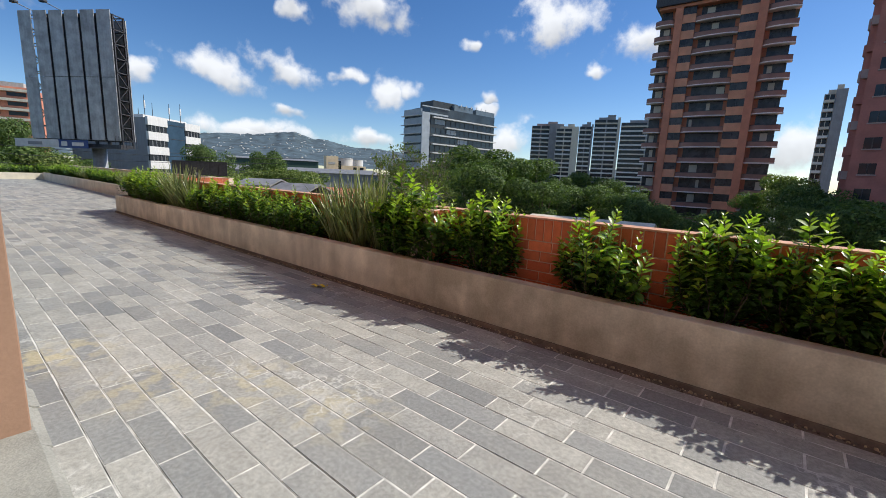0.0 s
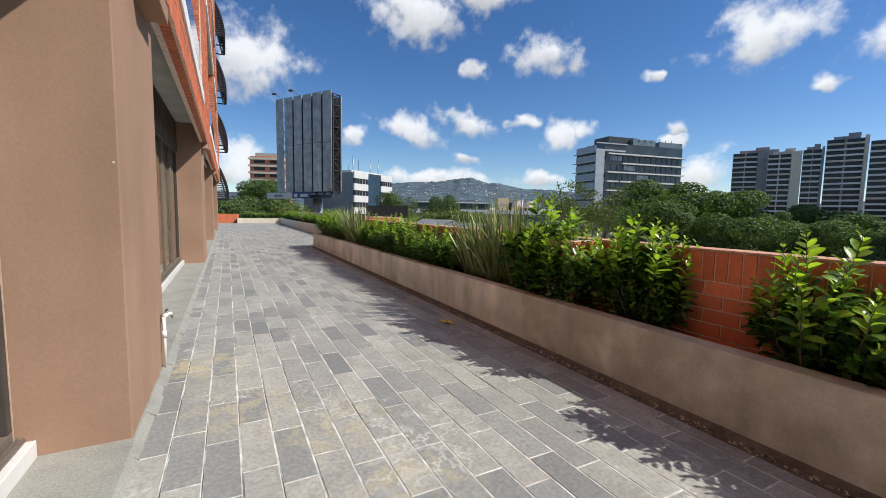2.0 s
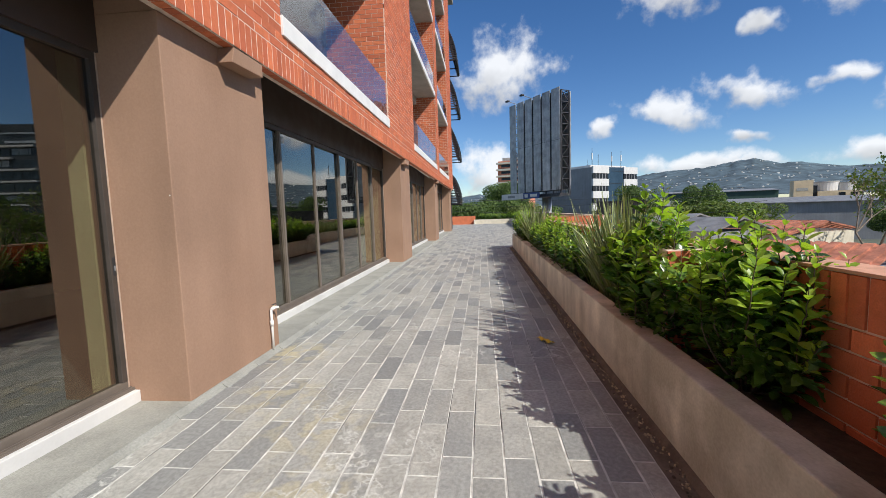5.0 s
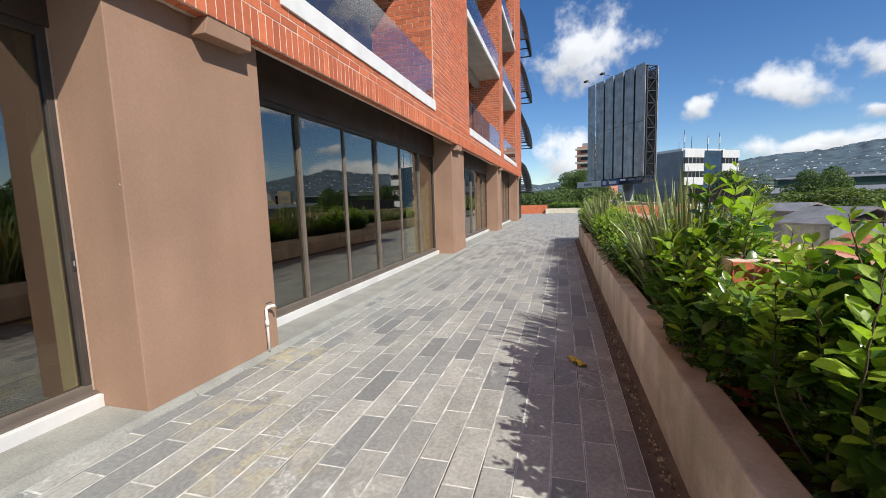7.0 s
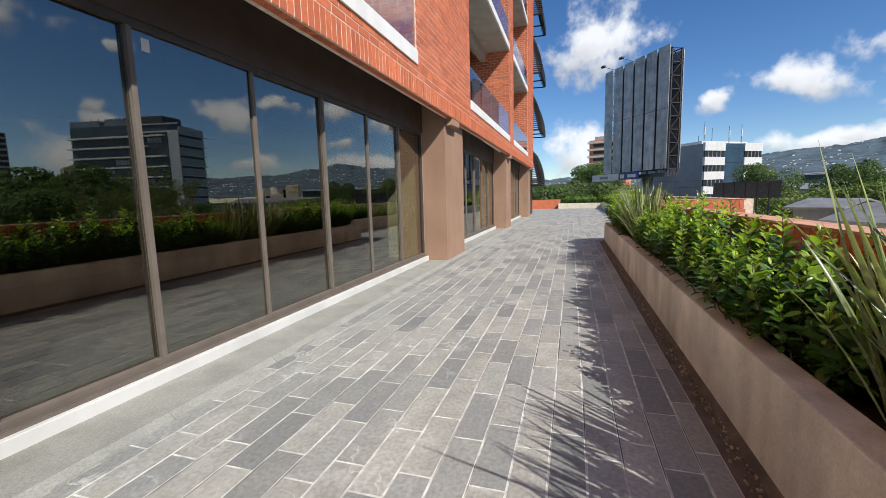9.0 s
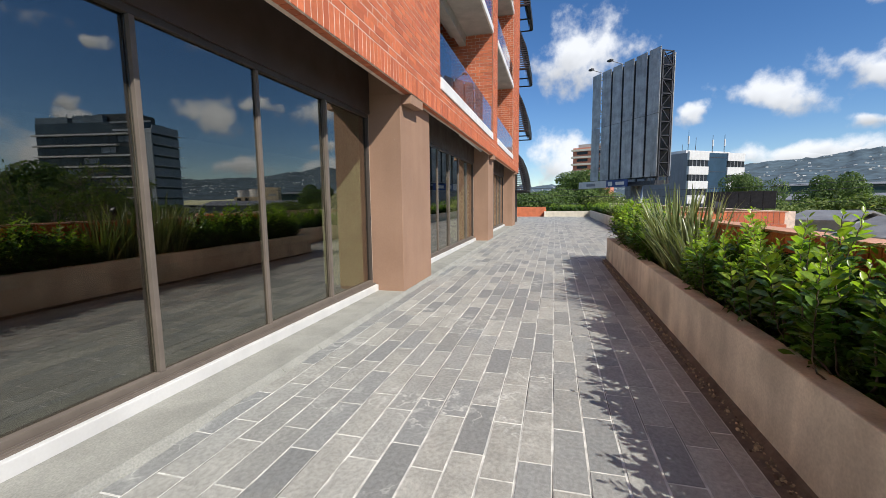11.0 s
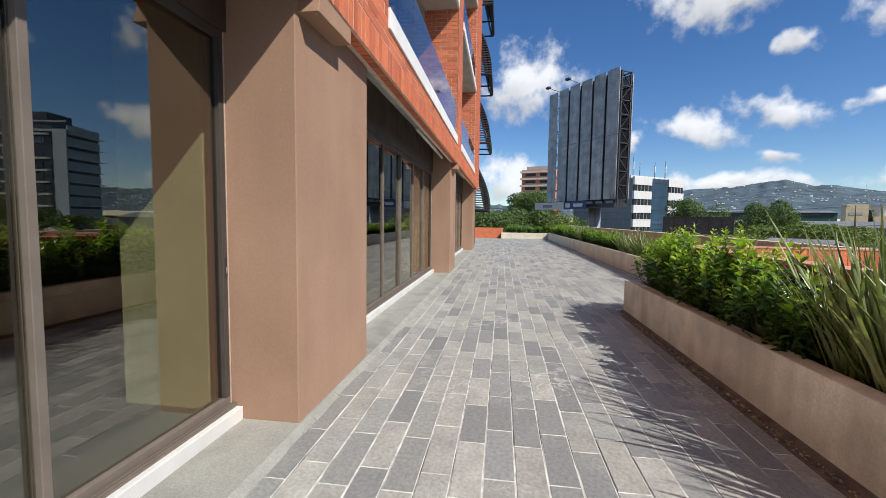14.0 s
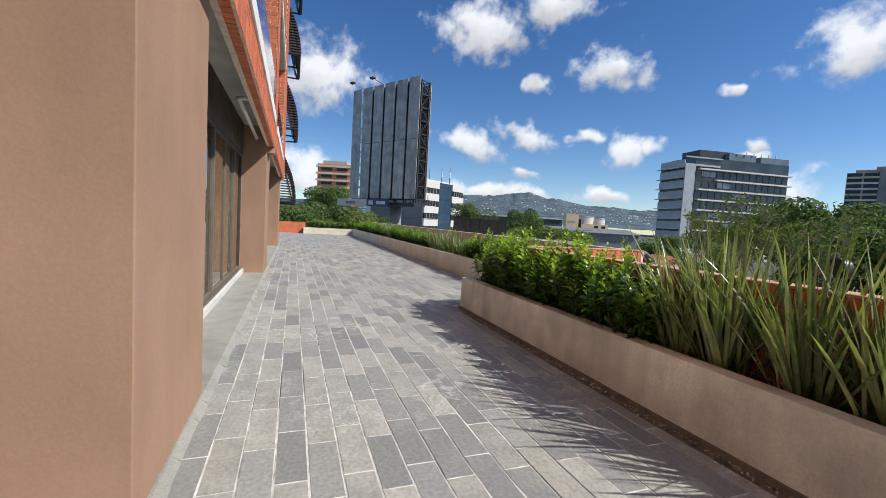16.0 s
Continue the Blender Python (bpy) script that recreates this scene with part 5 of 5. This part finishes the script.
def tree_meshes(seed, height, crown, trunk, count, quad, flat=0.7):
    r = random.Random(seed)
    wood, leaves = Shape(), Shape()
    top = height * 0.55
    wood.tube((0, 0, -0.5), (0, 0, height * 0.35), trunk, trunk * 0.7, 8)
    blobs = []
    for i in range(15):
        a = r.uniform(0, 2 * math.pi)
        q = crown * math.sqrt(r.random()) * 0.72
        zz = top + (height - top) * r.uniform(-0.25, 0.78) * (1 - 0.35 * q / crown)
        c = Vector((q * math.cos(a), q * math.sin(a), zz))
        blobs.append((c, crown * r.uniform(0.26, 0.46)))
        wood.tube((0, 0, height * 0.3), c, trunk * 0.35, trunk * 0.08, 5, False)
    for i in range(count):
        c, rad = r.choice(blobs)
        d = rvec(r).normalized()
        p = c + Vector((d.x, d.y, d.z * flat)) * rad * (0.55 + 0.5 * r.random() ** 0.5)
        nn = (d + rvec(r, 0.55) + Vector((0, 0, 0.35))).normalized()
        u = nn.orthogonal().normalized()
        ang = r.uniform(0, math.pi)
        u, w = u * math.cos(ang) + nn.cross(u) * math.sin(ang), nn.cross(u * math.cos(ang) + nn.cross(u) * math.sin(ang))
        s1, s2 = quad * r.uniform(0.5, 1.2), quad * r.uniform(0.35, 0.8)
        leaves.face(p - u * s1, p - w * s2 * 0.8 + nn * 0.15 * s2, p + u * s1 * 0.9, p + w * s2)
    return wood.mesh("trunk", smooth=True), leaves.mesh("crown")


TREES = [tree_meshes(51, 12, 5.0, 0.35, 9000, 0.20), tree_meshes(52, 12, 4.2, 0.32, 8000, 0.19), tree_meshes(53, 12, 6.0, 0.4, 10000, 0.22, 0.6), tree_meshes(54, 12, 3.2, 0.25, 6000, 0.17)]


def tree(az, r, top, kind=0, light=False, width=1.0, label="broad green tree with a dense uneven crown"):
    h = (top + 7) / 12
    t = thing("tree", label, "tree", polar_pose(az, r) @ Matrix.Diagonal((h * width, h * width, h, 1)), "trees around the terrace")
    a, b = TREES[kind]
    part("trunk", a, STEM, t)
    c = tagged(part("crown", b, FOLIAGE, t), kind="stuff")
    if light:
        c.material_slots[0].link = "OBJECT"
        c.material_slots[0].material = FOLIAGE_LIGHT


def polar_pose(az, r):
    p = polar(az, r, -7)
    return pose(p.x, p.y, p.z, 0, 0, az * 7.3 % 360)


def z_at(el, r):
    return 1.6 + r * math.tan(radians(el))


for az, r, el, kind, light, wd in [
        (125.5, 75, 4.9, 2, 0, 1.2), (122, 66, 3.4, 0, 0, 1.2), (129, 95, 2.2, 1, 1, 1.0), (117.6, 70, 3.4, 0, 0, 1.1), (114.5, 72, 1.0, 1, 0, 1.1), (110, 75, 2.0, 2, 0, 1.1),
        (106.5, 74, 0.8, 0, 0, 1.1), (119.5, 60, -0.4, 1, 0, 1.1), (112, 60, -0.5, 2, 0, 1.0), (108.5, 62, -0.6, 1, 1, 1.0), (103, 70, -1.5, 0, 0, 1.0), (97, 72, -2.4, 1, 0, 1.0),
        (90.3, 75, 2.3, 0, 1, 0.9), (88, 70, 1.6, 1, 0, 1.0), (85.5, 55, 0.2, 0, 0, 1.1), (82.5, 50, 0.6, 2, 0, 1.1), (93, 80, 0.5, 1, 0, 1.0), (133.5, 60, 0.5, 1, 1, 1.0),
        (158.4, 78, 3.0, 0, 0, 0.68), (152.1, 89.5, 2.9, 2, 0, 0.72), (153.5, 65, 0.8, 1, 1, 1.2), (149, 62, 0.7, 0, 1, 1.2), (156.5, 60, 0.3, 2, 1, 1.0), (147, 90, 0.5, 1, 1, 1.1),
        (181, 70, 1.6, 0, 0, 1.2), (178, 66, 1.7, 1, 0, 1.2), (175, 72, 2.1, 2, 0, 1.1), (172, 70, 1.2, 0, 1, 1.0), (184.5, 75, 1.9, 2, 0, 1.1), (176.3, 110, 4.3, 3, 0, 1.0), (174.9, 112, 3.9, 3, 0, 1.0),
        (188, 70, 2.2, 1, 0, 1.2), (170, 85, 1.0, 1, 0, 1.1), (136.5, 95, 0.3, 0, 0, 1.2), (131, 110, 1.5, 2, 0, 1.2), (100, 62, -3.0, 2, 0, 1.0), (66, 60, 3, 0, 0, 1.2), (175.6, 100, 4.1, 0, 0, 0.9), (174.2, 98, 3.0, 1, 0, 0.9), (121, 52, 1.4, 2, 0, 1.1), (116, 50, 0.6, 0, 0, 1.1), (111, 54, 0.9, 1, 0, 1.2), (105.5, 52, -0.4, 2, 0, 1.0), (126, 54, 2.4, 0, 0, 1.0), (101, 50, -1.9, 0, 0, 1.0), (95.5, 55, -1.6, 1, 0, 1.0), (124, 88, 3.6, 1, 0, 1.3), (75, 62, 1, 2, 0, 1.2), (92.5, 58, -1.2, 1, 0, 1.0), (89, 54, -1.0, 0, 1, 1.0), (86.5, 62, 0.6, 1, 0, 1.1), (120, 78, 2.6, 3, 1, 1.2), (113.5, 66, 1.8, 3, 0, 1.0)]:
    tree(az, r, z_at(el, r), kind, light, wd)


def sparse_tree(az, r, top, seed, label="sparse tree with bare twigs and few pale leaves"):
    rr = random.Random(seed)
    s, lv = Shape(), Shape()
    h = top + 7

    def grow(p, d, ln, rad, depth):
        q = p + d * ln
        s.tube(p, q, rad, rad * 0.7, 5, False)
        if depth == 0:
            for j in range(5):
                c = q + rvec(rr, 0.22)
                u = rvec(rr).normalized()
                w = u.orthogonal().normalized()
                lv.face(c - u * 0.14, c - w * 0.06, c + u * 0.14, c + w * 0.06)
            return
        for j in range(3 if depth > 1 else 4):
            grow(q, (d + rvec(rr, 0.38) + Vector((0, 0, 0.15))).normalized(), ln * rr.uniform(0.55, 0.8), rad * 0.62, depth - 1)

    p = polar(az, r, -7)
    t = thing("tree", label, "tree", pose(p.x, p.y, p.z), "trees around the terrace")
    grow(Vector((0, 0, 0)), Vector((0, 0, 1)), h * 0.36, 0.16, 5)
    part("trunk", s, mat("pale_bark", (0.22, 0.18, 0.14), 0.9, 0.2, 5, 0.2, 30), t)
    tagged(part("crown", lv, FOLIAGE_LIGHT, t), kind="stuff")


sparse_tree(136.9, 45, z_at(3.2, 45), 1)
sparse_tree(132.5, 42, z_at(1.6, 42), 2)


def cable(az0, az1, r, z):
    a, b = E0 + polar(az0, r, z), E0 + polar(az1, r, z)
    cu = bpy.data.curves.new("cable", "CURVE")
    cu.dimensions, cu.bevel_depth, cu.bevel_resolution = "3D", 0.025, 1
    sp = cu.splines.new("POLY")
    sp.points.add(12)
    for i in range(13):
        u = i / 12
        p = a.lerp(b, u)
        sp.points[i].co = (p.x, p.y, p.z - 0.8 * 4 * u * (1 - u), 1)
    cu.materials.append(STEEL)
    tagged(new("power_cable", cu), "thin dark overhead cable across the street", "cable", "overhead cables")


for k, (z, r) in enumerate(((2.6, 62), (3.4, 62), (1.6, 60), (0.9, 56))):
    cable(186, 150 - 2 * k, r, z)

# ---- paving, piece by piece ----
ROW, LEN, GAP = 0.1955, 0.600, 0.0095
tiles = Shape()
tile_single = []
tr = random.Random(17)
BASE_Y, BASE_X = 0.917, -11.552


def floor_spans(y0, y1):
    """Where a row of tiles runs, in x."""
    if y1 < 0.34:
        return (XB, -32.7)
    if y0 > 3.79:
        return (XB, STEP - 0.13)
    return (XB, 5.0)


k = -10
while BASE_Y + (k + 1) * ROW < 5.68:
    y0 = BASE_Y + k * ROW
    y1 = y0 + ROW
    lo, hi = floor_spans(y0, y1)
    shift = 0.0 if k % 2 else 0.40
    ya, yb = y0 + GAP / 2, y1 - GAP / 2
    if y0 < 0.335 < y1:
        ya, lo, hi = 0.338, XB, 5.0
    if y0 < 3.80 < y1:
        yb = 3.787
    n0 = math.ceil((lo - BASE_X - shift) / LEN) - 1
    x = BASE_X + shift + n0 * LEN
    while x < hi:
        a, b = max(x + GAP / 2, lo), min(x + LEN - GAP / 2, hi)
        yb = 3.787 if y0 < 3.80 < y1 and a > STEP - 0.13 else y1 - GAP / 2
        if b - a > 0.05 and yb - ya > 0.03:
            full = abs((b - a) - (LEN - GAP)) < 1e-6 and abs((yb - ya) - (ROW - GAP)) < 1e-6
            if full and -6.6 < a < -0.4 and 0.3 < y0 and len(tile_single) < 300:
                tile_single.append((a, ya))
            else:
                dz = tr.uniform(-0.0012, 0.0012)
                o = len(tiles.v)
                e = 0.003
                tiles.hexa([(a, ya, -0.02), (b, ya, -0.02), (b, yb, -0.02), (a, yb, -0.02), (a + e, ya + e, dz), (b - e, ya + e, dz), (b - e, yb - e, dz), (a + e, yb - e, dz)])
        x += LEN
    k += 1
tagged(part("tile_field", tiles, TILE, floor), kind="stuff")
tm = Shape()
e, L2, W2 = 0.003, LEN - GAP, ROW - GAP
tm.hexa([(0, 0, -0.02), (L2, 0, -0.02), (L2, W2, -0.02), (0, W2, -0.02), (e, e, 0), (L2 - e, e, 0), (L2 - e, W2 - e, 0), (e, W2 - e, 0)])
TILE_MESH = tm.mesh("tile")
for a, y in tile_single:
    place(part("tile", TILE_MESH, TILE, floor), a, y, tr.uniform(-0.0012, 0.0012))
